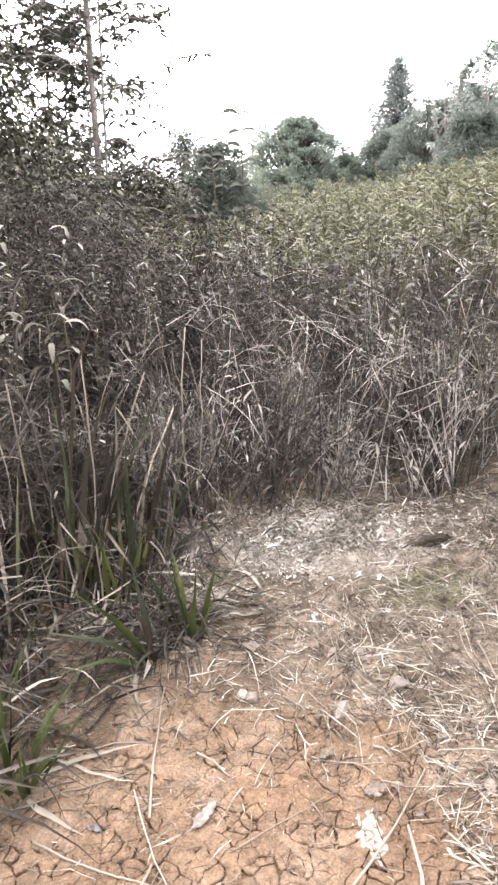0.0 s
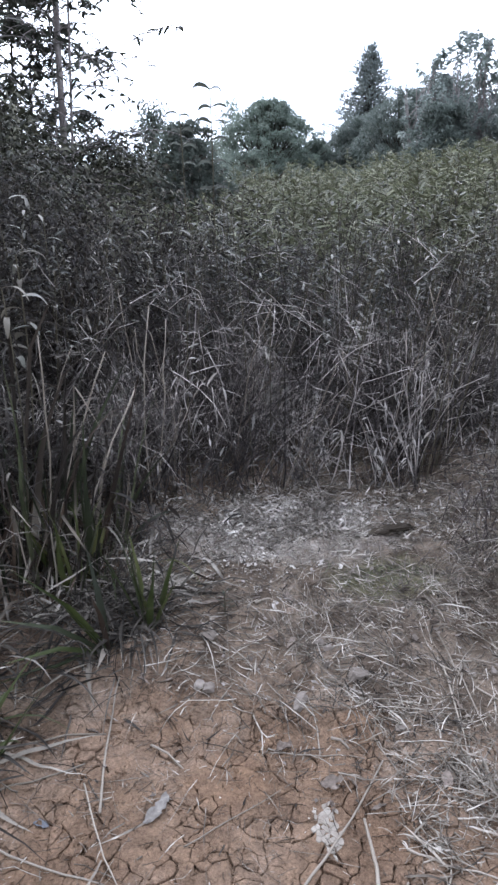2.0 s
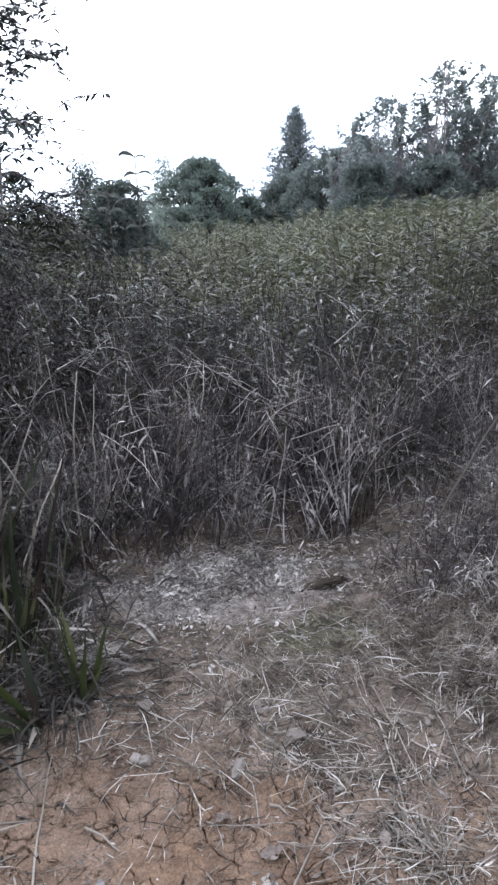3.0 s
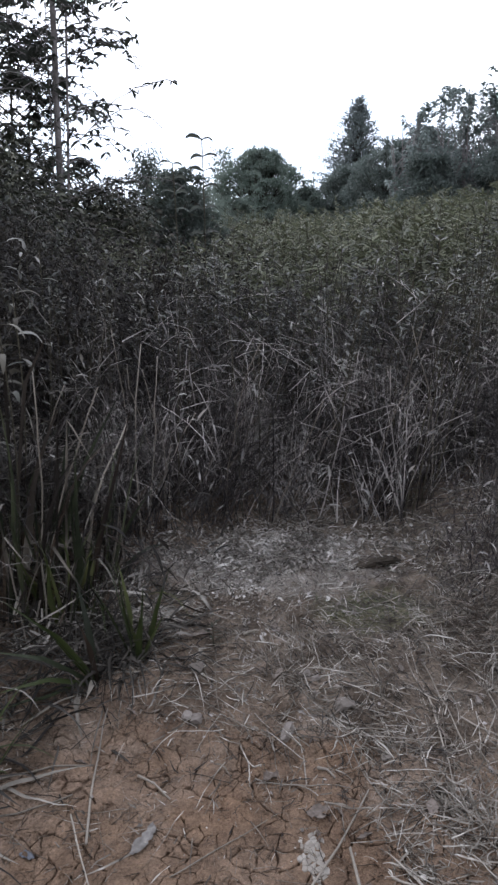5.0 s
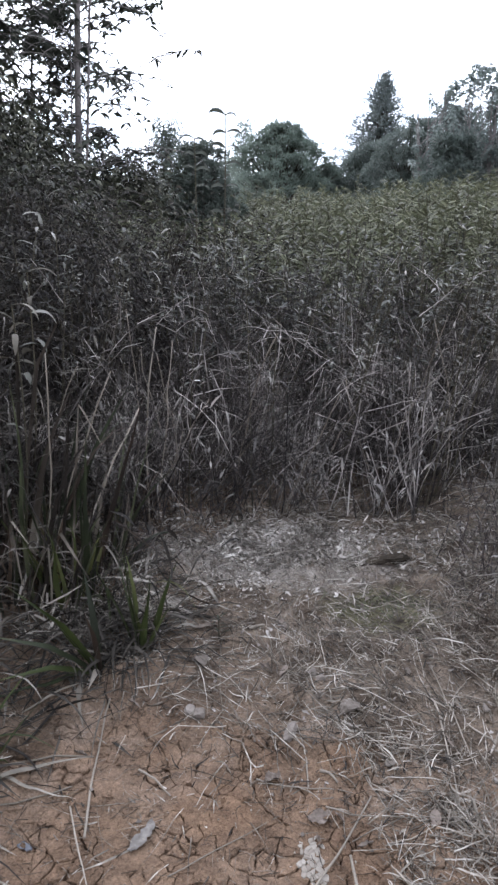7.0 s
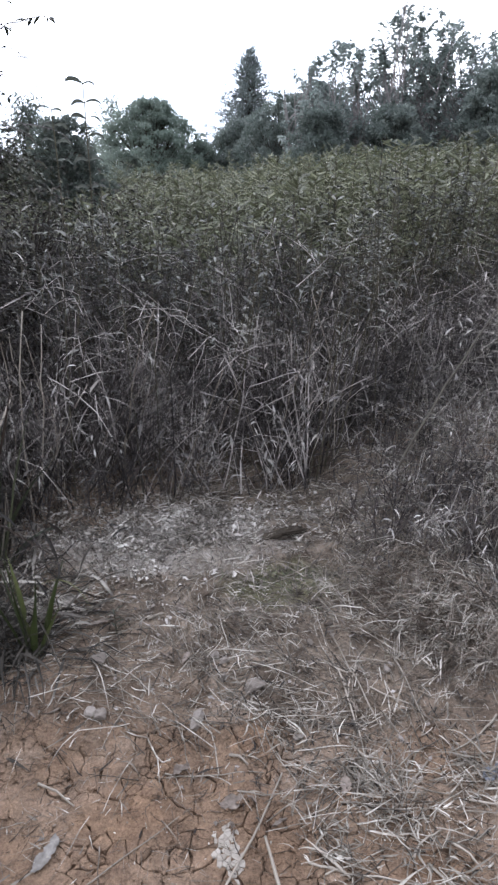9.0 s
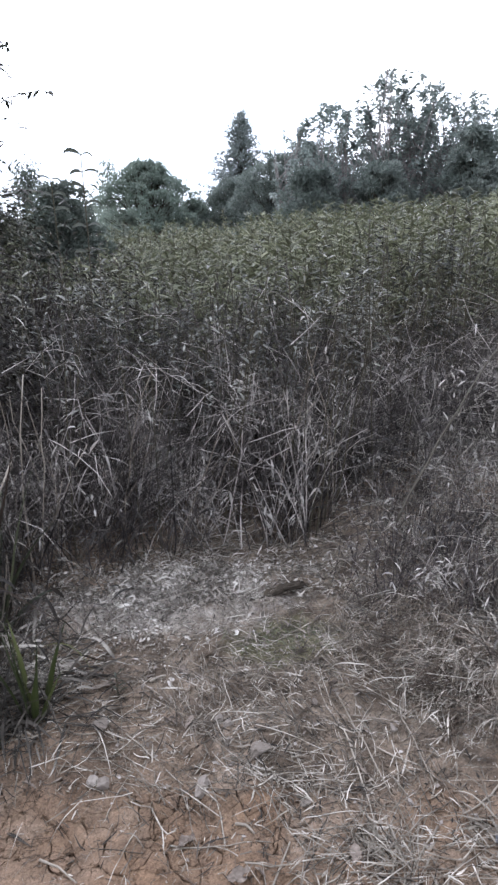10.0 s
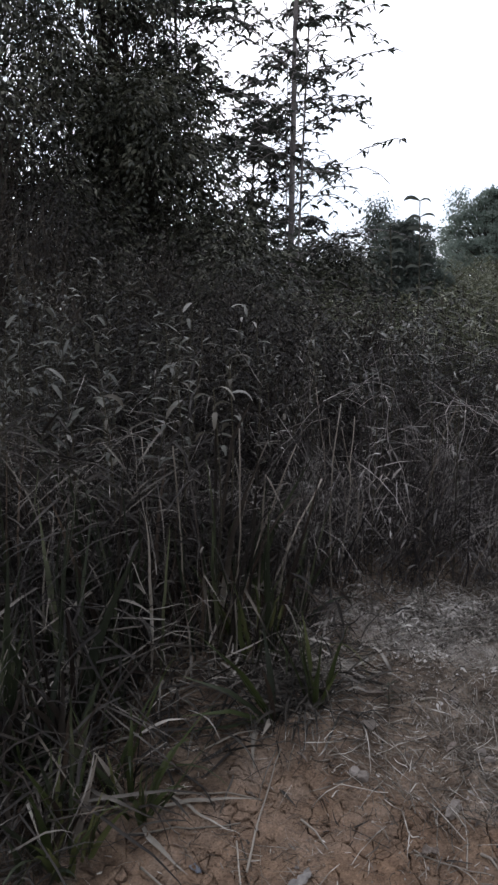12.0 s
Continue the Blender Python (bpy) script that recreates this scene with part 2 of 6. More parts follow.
# Brown leaf, darkened so the shade of the trees sits in its colour.
LEAF_SHRUB_SHADED = material("shaded_brown_shrub_leaf", [(0.013, 0.0105, 0.010), (0.026, 0.022, 0.017), (0.115, 0.102, 0.083)], 0.75, 60, 0.2, thin=0.15, blotch=1.6)
# Sky sheen on the leaves is put into this lighter grey base colour.
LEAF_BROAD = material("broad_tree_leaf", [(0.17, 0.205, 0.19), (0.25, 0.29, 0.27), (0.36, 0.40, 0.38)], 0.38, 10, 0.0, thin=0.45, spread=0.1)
# Air haze is put into the next four leaf colours, paler and bluer.
LEAF_CONE = material("hazed_conifer_spray", [(0.16, 0.19, 0.185), (0.25, 0.28, 0.27)], 0.7, 10, 0.0, thin=0.5, spread=0.1)
LEAF_FAR = material("hazed_distant_leaf", [(0.17, 0.215, 0.18), (0.27, 0.31, 0.265)], 0.7, 4, 0.0, thin=0.5, blotch=0.2)
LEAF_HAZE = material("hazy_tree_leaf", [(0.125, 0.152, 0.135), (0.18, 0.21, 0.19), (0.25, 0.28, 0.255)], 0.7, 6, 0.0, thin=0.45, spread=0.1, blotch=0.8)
LEAF_BUSH = material("hazed_bush_leaf", [(0.11, 0.135, 0.115), (0.175, 0.20, 0.175)], 0.6, 6, 0.0, thin=0.45, spread=0.1, blotch=0.8)
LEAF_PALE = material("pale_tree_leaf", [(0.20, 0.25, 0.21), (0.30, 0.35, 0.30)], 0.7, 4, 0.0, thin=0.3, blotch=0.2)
STONE = material("pale_clod", [(0.15, 0.125, 0.105), (0.285, 0.25, 0.22)], 0.95, 70, 0.8, vary="object", bump_scale=0.01)
CRUST = material("white_crust", [(0.25, 0.215, 0.178), (0.38, 0.345, 0.30)], 0.95, 110, 0.8, vary="object")
CLOD_DARK = material("dark_clod", [(0.018, 0.014, 0.010), (0.070, 0.055, 0.040)], 0.95, 60, 0.8, vary="noise", bump_scale=0.012)
LITTER_PALE = material("bleached_fragments", [(0.10, 0.087, 0.073), (0.40, 0.365, 0.325), (0.64, 0.60, 0.55)], 0.8, 90, 0.2, blotch=6.0)
DRIFT = material("drifted_sedge", [(0.018, 0.015, 0.012), (0.085, 0.074, 0.062), (0.45, 0.41, 0.36)], 0.8, 150, 0.3)
STEM_DARK = material("dark_weed_stem", [(0.020, 0.016, 0.016), (0.060, 0.048, 0.046), (0.17, 0.145, 0.135)], 0.8, 150, 0.3)
FIBRE = material("trodden_fibre", [(0.050, 0.036, 0.026), (0.15, 0.115, 0.088), (0.36, 0.31, 0.26)], 0.85, 150, 0.2, blotch=9.0)
REED_LEAF = material("withered_reed_leaf", [(0.07, 0.062, 0.048), (0.13, 0.118, 0.094), (0.22, 0.205, 0.17)], 0.7, 120, 0.3, thin=0.15, vary="object")
FLAKE = material("leaf_flake", [(0.12, 0.10, 0.085), (0.26, 0.225, 0.20), (0.45, 0.415, 0.385)], 0.8, 90, 0.2, blotch=16.0)
MOTTLED = material("mottled_leaf", [(0.12, 0.105, 0.092), (0.26, 0.24, 0.22), (0.48, 0.455, 0.43)], 0.75, 75, 0.6, vary="noise")
SHRIVEL = material("shrivelled_leaf", [(0.12, 0.095, 0.078), (0.25, 0.205, 0.172)], 0.7, 140, 0.5, vary="noise")
SCRAP = material("blue_grey_plastic", [(0.11, 0.115, 0.13), (0.20, 0.207, 0.23)], 0.4, 80, 0.2, vary="noise")


# ---- mesh helpers ----
def unit(a):
    return a / np.maximum(np.linalg.norm(a, axis=-1, keepdims=True), 1e-9)


def wave(x, y, seed, scale):
    """A smooth uneven surface between about -1 and 1."""
    r = np.random.RandomState(seed)
    s = 0
    for i in range(7):
        a, f, ph = r.uniform(0, 6.283), scale * r.uniform(0.5, 2.0), r.uniform(0, 6.283)
        s = s + np.sin(f * (np.cos(a) * x + np.sin(a) * y) + ph) / 3.2
    return s


def soft_clip(v, low, high, k):
    a = low + k * np.logaddexp(0, (v - low) / k)
    return high - k * np.logaddexp(0, (high - a) / k)


# old footprints trodden into the bank
HOLLOWS = [(-0.34, 2.02, 0.09, 0.035), (0.37, 1.66, 0.045, 0.020), (0.47, 1.58, 0.05, 0.016), (0.20, 1.72, 0.05, 0.014), (0.64, 1.52, 0.055, 0.020), (0.72, 1.72, 0.06, 0.018),
           (0.30, 1.98, 0.06, 0.014), (-0.10, 1.72, 0.06, 0.012), (0.86, 1.50, 0.05, 0.018), (0.52, 1.86, 0.05, 0.014)]


BARE = [(0.74, 1.60, 0.09), (0.79, 1.41, 0.08), (0.51, 1.39, 0.08), (0.41, 1.45, 0.07), (0.94, 1.46, 0.07), (0.58, 2.18, 0.12), (0.80, 2.18, 0.08), (0.05, 1.98, 0.09), (0.62, 1.75, 0.06)]


def bare_spots(x, y):
    """How much of the straw stays where the mud lies bare."""
    keep = 1.0
    for bx, by, br in BARE:
        keep = keep * (1 - 0.9 * np.exp(-((x - bx) ** 2 + (y - by) ** 2) / br ** 2))
    return keep


def brow_line(y):
    """The foot of the grassy rise on the higher side of the bank."""
    return np.interp(y, [1.2, 1.40, 1.55, 1.70, 1.95, 2.3, 2.6], [1.9, 1.45, 1.13, 0.98, 0.87, 0.82, 0.86])


def top_of_soil(x, y):
    """Height of the soil, before the cracked crust is cut out of it."""
    x, y = np.asarray(x, float), np.asarray(y, float)
    z = 0.1054 * soft_clip(y, -3.0, 4.6, 0.3) + 0.070 * soft_clip(x, -2.2, 6.0, 0.4)
    near = np.exp(-((x - 0.2) ** 2 + (y - 2) ** 2) / 18.0)
    z = z + near * (0.010 * wave(x, y, 3, 5.0) + 0.008 * wave(x, y, 4, 21.0) + 0.0045 * wave(x, y, 6, 48.0))
    z = z + near * 0.015 * np.maximum(wave(x, y, 7, 17.0), -0.6) * np.clip((y - 1.3 + 0.5 * x) / 0.4, 0, 1)
    for hx, hy, hr, hd in HOLLOWS:
        q = ((x - hx) ** 2 + (y - hy) ** 2) / (hr * hr)
        z = z - 1.5 * hd * (1 - 0.55 * q) * np.exp(-q)
    edge = y - 1.635 - 0.022 * wave(x, y, 18, 26.0) - 0.25 * np.clip(x - 0.45, 0, 0.2)
    ledge = np.clip(edge / 0.014, 0, 1) * np.exp(-np.maximum(edge, 0) / 0.16) * np.clip((x - 0.12) / 0.06, 0, 1) * np.clip((0.62 - x) / 0.06, 0, 1)
    z = z + 0.022 * ledge
    brow = np.clip((x - brow_line(y)) / 0.16 + 0.25 * wave(x, y, 17, 14.0), 0, 1)
    z = z + near * 0.055 * brow * brow * (3 - 2 * brow)
    heap = np.clip((x - 0.95) / 0.6, 0, 1) * np.clip((y - 1.75) / 0.9, 0, 1)
    return z + 0.10 * heap * heap * (3 - 2 * heap)


CRACK_X, CRACK_Y = (-0.62, 0.92), (0.98, 1.74)


def crust_depth(x, y):
    sx = np.clip((np.asarray(x) - CRACK_X[0]) / 0.12, 0, 1) * np.clip((CRACK_X[1] - np.asarray(x)) / 0.12, 0, 1)
    sy = np.clip((np.asarray(y) - CRACK_Y[0]) / 0.06, 0, 1) * np.clip((CRACK_Y[1] - np.asarray(y)) / 0.22, 0, 1)
    return 0.012 * sx * sy


def height(x, y):
    return top_of_soil(x, y) - crust_depth(x, y)


def bank(x, y):
    """Where a spot of the bank's own plane lies in the world."""
    v = BANK @ Vector((x, y, 0))
    return v.x, v.y


def mesh_np(name, v, f, mat, smooth=True):
    v, f = np.ascontiguousarray(v, dtype=np.float32).reshape(-1, 3), np.ascontiguousarray(f, dtype=np.int32)
    me = bpy.data.meshes.new(name)
    me.vertices.add(len(v))
    me.vertices.foreach_set("co", v.ravel())
    me.loops.add(f.size)
    me.loops.foreach_set("vertex_index", f.ravel())
    me.polygons.add(len(f))
    me.polygons.foreach_set("loop_start", np.arange(0, f.size, f.shape[1], dtype=np.int32))
    me.polygons.foreach_set("use_smooth", np.full(len(f), smooth))
    me.update(calc_edges=True)
    me.materials.append(mat)
    return me


def join(pieces):
    vs, fs, at = [], [], 0
    for v, f in pieces:
        v = v.reshape(-1, 3)
        vs.append(v)
        fs.append(f + at)
        at += len(v)
    return np.concatenate(vs), np.concatenate(fs)


def grow(p, d, length, droop, k, wiggle=0.0, rng=None):
    """Paths (n, k + 1, 3) that start at p towards d and bend down by droop along their length."""
    p, d = np.asarray(p, float), unit(np.asarray(d, float))
    n = len(p)
    length, droop = np.broadcast_to(length, n), np.broadcast_to(droop, n)
    out, at = [p], p
    for i in range(k):
        s = (i + 0.5) / k
        way = d.copy()
        way[:, 2] -= droop * s * s * 2
        if wiggle:
            d = d + rng.normal(0, wiggle, (n, 3))
        at = at + unit(way) * (length / k)[:, None]
        out.append(at)
    return np.stack(out, 1)


def strips(paths, width, fold, rng, shape="leaf", lie=0.5, up=(0, 0, 1.0)):
    """Leaf blades along the paths, folded along the midrib."""
    n, k1, _ = paths.shape
    t = unit(np.gradient(paths, axis=1))
    ref = np.array(up) + rng.normal(0, lie, (n, 1, 3))
    side = unit(np.cross(t, ref))
    nrm = np.cross(side, t)
    s = np.linspace(0, 1, k1)
    if shape == "oval":
        prof = np.array([0.75, 0.55])
    elif shape == "leaf":
        prof = np.maximum(np.sin(np.pi * np.clip(s * 0.96 + 0.02, 0, 1)) ** 0.75, 0.04)
    else:
        prof = np.maximum(np.minimum(1.0, (1 - s) * 1.6 + 0.02) * (0.65 + 0.35 * np.minimum(1, s * 4)), 0.03)
    w = np.broadcast_to(width, n)[:, None, None] * prof[None, :, None] / 2
    if fold is None:
        v = np.stack([paths + side * w, paths - side * w], 2)
        c = 2
    else:
        v = np.stack([paths + side * w + nrm * w * fold, paths, paths - side * w + nrm * w * fold], 2)
        c = 3
    base = (np.arange(n) * k1 * c)[:, None, None] + (np.arange(k1 - 1) * c)[None, :, None] + np.arange(c - 1)[None, None, :]
    f = np.stack([base, base + 1, base + c + 1, base + c], -1).reshape(-1, 4)
    return v.reshape(-1, 3), f


def tubes(paths, radius, taper=0.5, sides=3):
    n, k1, _ = paths.shape
    t = unit(np.gradient(paths, axis=1))
    ref = np.where(np.abs(t[..., 2:3]) > 0.9, np.array([1.0, 0, 0]), np.array([0, 0, 1.0]))
    a = unit(np.cross(t, ref))
    b = np.cross(t, a)
    r = np.broadcast_to(radius, n)[:, None] * np.linspace(1, taper, k1)[None, :]
    ang = np.arange(sides) * 2 * np.pi / sides
    v = paths[:, :, None, :] + r[:, :, None, None] * (np.cos(ang)[None, None, :, None] * a[:, :, None, :] + np.sin(ang)[None, None, :, None] * b[:, :, None, :])
    i0 = (np.arange(n) * k1 * sides)[:, None, None] + (np.arange(k1 - 1) * sides)[None, :, None]
    j = np.arange(sides)[None, None, :]
    j2 = (j + 1) % sides
    f = np.stack([i0 + j, i0 + j2, i0 + sides + j2, i0 + sides + j], -1).reshape(-1, 4)
    return v.reshape(-1, 3), f


def thing(name, at, label, category, group="", kind=""):
    ob = new(name)
    ob.empty_display_size = 0.05
    ob.location = at
    return tagged(ob, label, category, group, kind)


def part(name, v, f, mat, parent, label="", smooth=True):
    ob = new(name, mesh_np(name, v, f, mat, smooth))
    ob.parent = parent
    return tagged(ob, label)


def solid(name, v, f, mat, label, category, group="", kind="", smooth=True):
    return tagged(new(name, mesh_np(name, v, f, mat, smooth)), label, category, group, kind)


def ground_points(x, y, lift=0.0):
    return np.stack([x, y, height(x, y) + lift], -1)


def any_way(n, rng, up=0.0, spread=1.0):
    a = rng.uniform(0, 2 * np.pi, n)
    return np.stack([np.cos(a) * spread, np.sin(a) * spread, np.broadcast_to(up, n)], -1)


# ---- ground: one sheet to the horizon ----
def axis(lo, hi, step, far):
    mid = np.arange(lo, hi + step / 2, step)
    out, s = [], step
    at = hi
    while at < far:
        s *= 1.22
        at += s
        out.append(at)
    left, s, at = [], step, lo
    while at > -far:
        s *= 1.22
        at -= s
        left.append(at)
    return np.concatenate([left[::-1], mid, out])


gx, gy = axis(-1.5, 2.1, 0.020, 2500), axis(0.8, 3.0, 0.020, 2500)
GX, GY = np.meshgrid(gx, gy, indexing="ij")
gv = np.stack([GX, GY, height(GX, GY)], -1).reshape(-1, 3)
gi = (np.arange(len(gx) - 1)[:, None] * len(gy) + np.arange(len(gy) - 1)[None, :]).reshape(-1)
gf = np.stack([gi, gi + len(gy), gi + len(gy) + 1, gi + 1], -1)
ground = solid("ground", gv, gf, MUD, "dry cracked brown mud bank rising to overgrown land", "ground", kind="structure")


# ---- trees ----
def tree(name, base, top, cx, cy, rx, rz_low, clusters, per, leaf, width, leaf_mat, bark, label, seed, trunk_r=0.06, shape="round",
         spread=0.22, stems=1, droop=0.6, lean=(0.0, 0.0), squash=0.9, steps=2):
    """A tree: trunk, limbs that reach into an uneven crown, and many single leaves in clusters on them."""
    rng = np.random.RandomState(seed)
    z0 = float(height(*base))
    t = thing(name, (base[0], base[1], z0), label, "tree" if top > 3.0 else "bush")
    # envelope
    u = rng.uniform(0, 1, clusters)
    a = rng.uniform(0, 2 * np.pi, clusters)
    zc = rz_low + (top - rz_low) * u
    if shape == "column":
        lim = 0.45 + 0.55 * np.sin(np.pi * np.clip(u * 0.9 + 0.1, 0, 1))
    else:
        lim = np.sqrt(np.clip(1 - (2 * u - 0.85) ** 2 / 1.4, 0.03, 1))
    lobes = 1 + 0.28 * np.sin(3 * a + seed) * np.sin(4.1 * u * 3 + seed * 1.7) + rng.normal(0, 0.08, clusters)
    rr = rx * lim * lobes * np.sqrt(rng.uniform(0.12, 1, clusters))
    c = np.stack([cx + rr * np.cos(a), cy + rr * np.sin(a) * squash, zc], -1)
    hubs = rng.randint(7, 12)
    sub = c[rng.randint(0, clusters, hubs)]
    gap = np.linalg.norm(c[:, None] - sub[None], axis=2)
    pull = np.where(rng.uniform(0, 1, clusters) < 0.8, 0.18 if shape == "column" else 0.42, 0.0)[:, None]
    c = c + (sub[np.argmin(gap, 1)] - c) * pull
    # trunk and stems
    paths = []
    for i in range(stems):
        h = (top - 0.15) * (1 if i == 0 else rng.uniform(0.6, 0.9))
        off = rng.normal(0, 0.12 * rx if stems > 1 else 0.02, 2) * (1.0 if i else 0.15)
        s = np.linspace(0, 1, 9)[:, None]
        end = np.array([cx + off[0] * 2 + lean[0], cy + off[1] * 2 + lean[1], h])
        st = np.array([off[0] * 0.4, off[1] * 0.4, -0.05])
        pth = st + (end - st) * np.concatenate([s ** 1.2, s ** 1.2, s], 1)
        pth[1:-1, :2] += rng.normal(0, 0.012 * top, (7, 2)) * 0.4
        paths.append(pth)
    tv, tf = join([tubes(pp[None], trunk_r * (1 if i == 0 else 0.55), 0.12, 8) for i, pp in enumerate(paths)])
    trunk = part("trunk", tv, tf, bark, t)
    # limbs
    main = np.stack(paths)
    which = rng.randint(0, stems, clusters)
    frac = np.clip((c[:, 2] / top) * (rng.uniform(0.62, 0.90, clusters) if shape == "column" else rng.uniform(0.55, 0.85, clusters)), 0.05, 0.97)
    idx = frac * 8
    i0 = np.floor(idx).astype(int)
    st = main[which, i0] + (main[which, np.minimum(i0 + 1, 8)] - main[which, i0]) * (idx - i0)[:, None]
    s = np.linspace(0, 1, 5)
    lp = st[:, None] + (c - st)[:, None] * s[None, :, None]
    lp[:, 1:4] += rng.normal(0, 0.03, (clusters, 3, 3)) * np.linalg.norm(c - st, axis=1)[:, None, None]
    lp[:, :, 2] -= (np.sin(np.pi * s) * 0.08)[None] * np.linalg.norm((c - st)[:, :2], axis=1)[:, None]
    lv, lf = tubes(lp, trunk_r * 0.22, 0.25, 4)
    part("branchwork", lv, lf, bark, trunk)
    # leaves
    m = clusters * per
    cc = np.repeat(c, per, 0)
    off = rng.normal(0, 1, (m, 3)) * np.array([1, 1, 0.75]) * spread
    p = cc + off
    if shape == "column":
        # leaves set along the outer limbs
        along = rng.uniform(0.45, 1.05, m)[:, None]
        p = np.repeat(st, per, 0) + (cc - np.repeat(st, per, 0)) * along + 0.5 * off
    d = unit(off + rng.normal(0, 0.5 * spread, (m, 3))) + np.array([0, 0, -0.15])
    L = leaf * rng.uniform(0.6, 1.25, m)
    lpth = grow(p, d, L, droop, steps)
    v, f = strips(lpth, width * rng.uniform(0.7, 1.2, m), None, rng, "leaf" if steps > 1 else "oval", lie=0.8)
    part("crown", v, f, leaf_mat, t)
    return t


def along(path, f):
    """Spots at the fractions f of one path."""
    q = np.clip(np.asarray(f, float), 0, 0.9999) * (len(path) - 1)
    i = np.floor(q).astype(int)
    return path[i] + (path[i + 1] - path[i]) * (q - i)[:, None]


def gum_tree(base, top, stems, boughs, reach, seed, label, bark, leaf=0.10, low=0.12, hang=9, sprays=5, trunk_r=0.046):
    """A slender gum: straight stems, boughs that climb outward, and loose sprays of hanging leaves with sky between."""
    rng = np.random.RandomState(seed)
    z0 = float(height(*base))
    t = thing("gum_tree", (*base, z0), label, "tree")
    s = np.linspace(0, 1, 12)[:, None]
    lines = []
    for dx, dy, h, r in stems:
        p = np.concatenate([dx * s ** 0.7, dy * s ** 0.7, h * top * s - 0.05], 1)
        p[1:, :2] += np.cumsum(rng.normal(0, 0.010, (11, 2)), 0)
        lines.append(p)
        part("trunk", *tubes(p[None], trunk_r * r, 0.25, 8), bark, t)
    limbs, tips = [], []
    for i in range(boughs):
        line = lines[0 if rng.uniform() < 0.6 else rng.randint(0, len(lines))]
        f = low + (0.97 - low) * (i + rng.uniform(0, 1)) / boughs
        st = along(line, [f])[0]
        a = rng.uniform(0, 2 * np.pi)
        L = reach * rng.uniform(0.55, 1.15) * (1.15 - 0.55 * f)
        bough = grow(st[None], np.array([[np.cos(a), np.sin(a), rng.uniform(0.35, 1.0)]]), L, 0.35, 5, 0.09, rng)[0]
        limbs.append(bough)
        for j in range(sprays):
            q = along(bough, [rng.uniform(0.35, 1.0)])[0]
            b = a + rng.normal(0, 0.9)
            twig = grow(q[None], np.array([[np.cos(b), np.sin(b), rng.uniform(-0.1, 0.7)]]), L * rng.uniform(0.35, 0.75), 0.6, 5, 0.12, rng)[0]
            limbs.append(twig)
            tips.append(twig)
    first = t.children[0]
    big = np.stack(limbs)
    part("branchwork", *tubes(big, 0.0062, 0.5, 4), bark, first)
    tw = np.stack(tips)
    m = len(tw) * hang
    k = np.repeat(np.arange(len(tw)), hang)
    f = rng.uniform(0.05, 1.0, m) * 4.999
    j = f.astype(int)
    p = tw[k, j] + (tw[k, j + 1] - tw[k, j]) * (f - j)[:, None]
    d = any_way(m, rng, rng.uniform(-0.7, 0.5, m))
    part("crown", *strips(grow(p, d, leaf * rng.uniform(0.6, 1.25, m), rng.uniform(0.15, 0.8, m), 3), leaf * 0.30 * rng.uniform(0.7, 1.2, m), None, rng, "leaf", 0.8), LEAF_GUM, t)
    return t


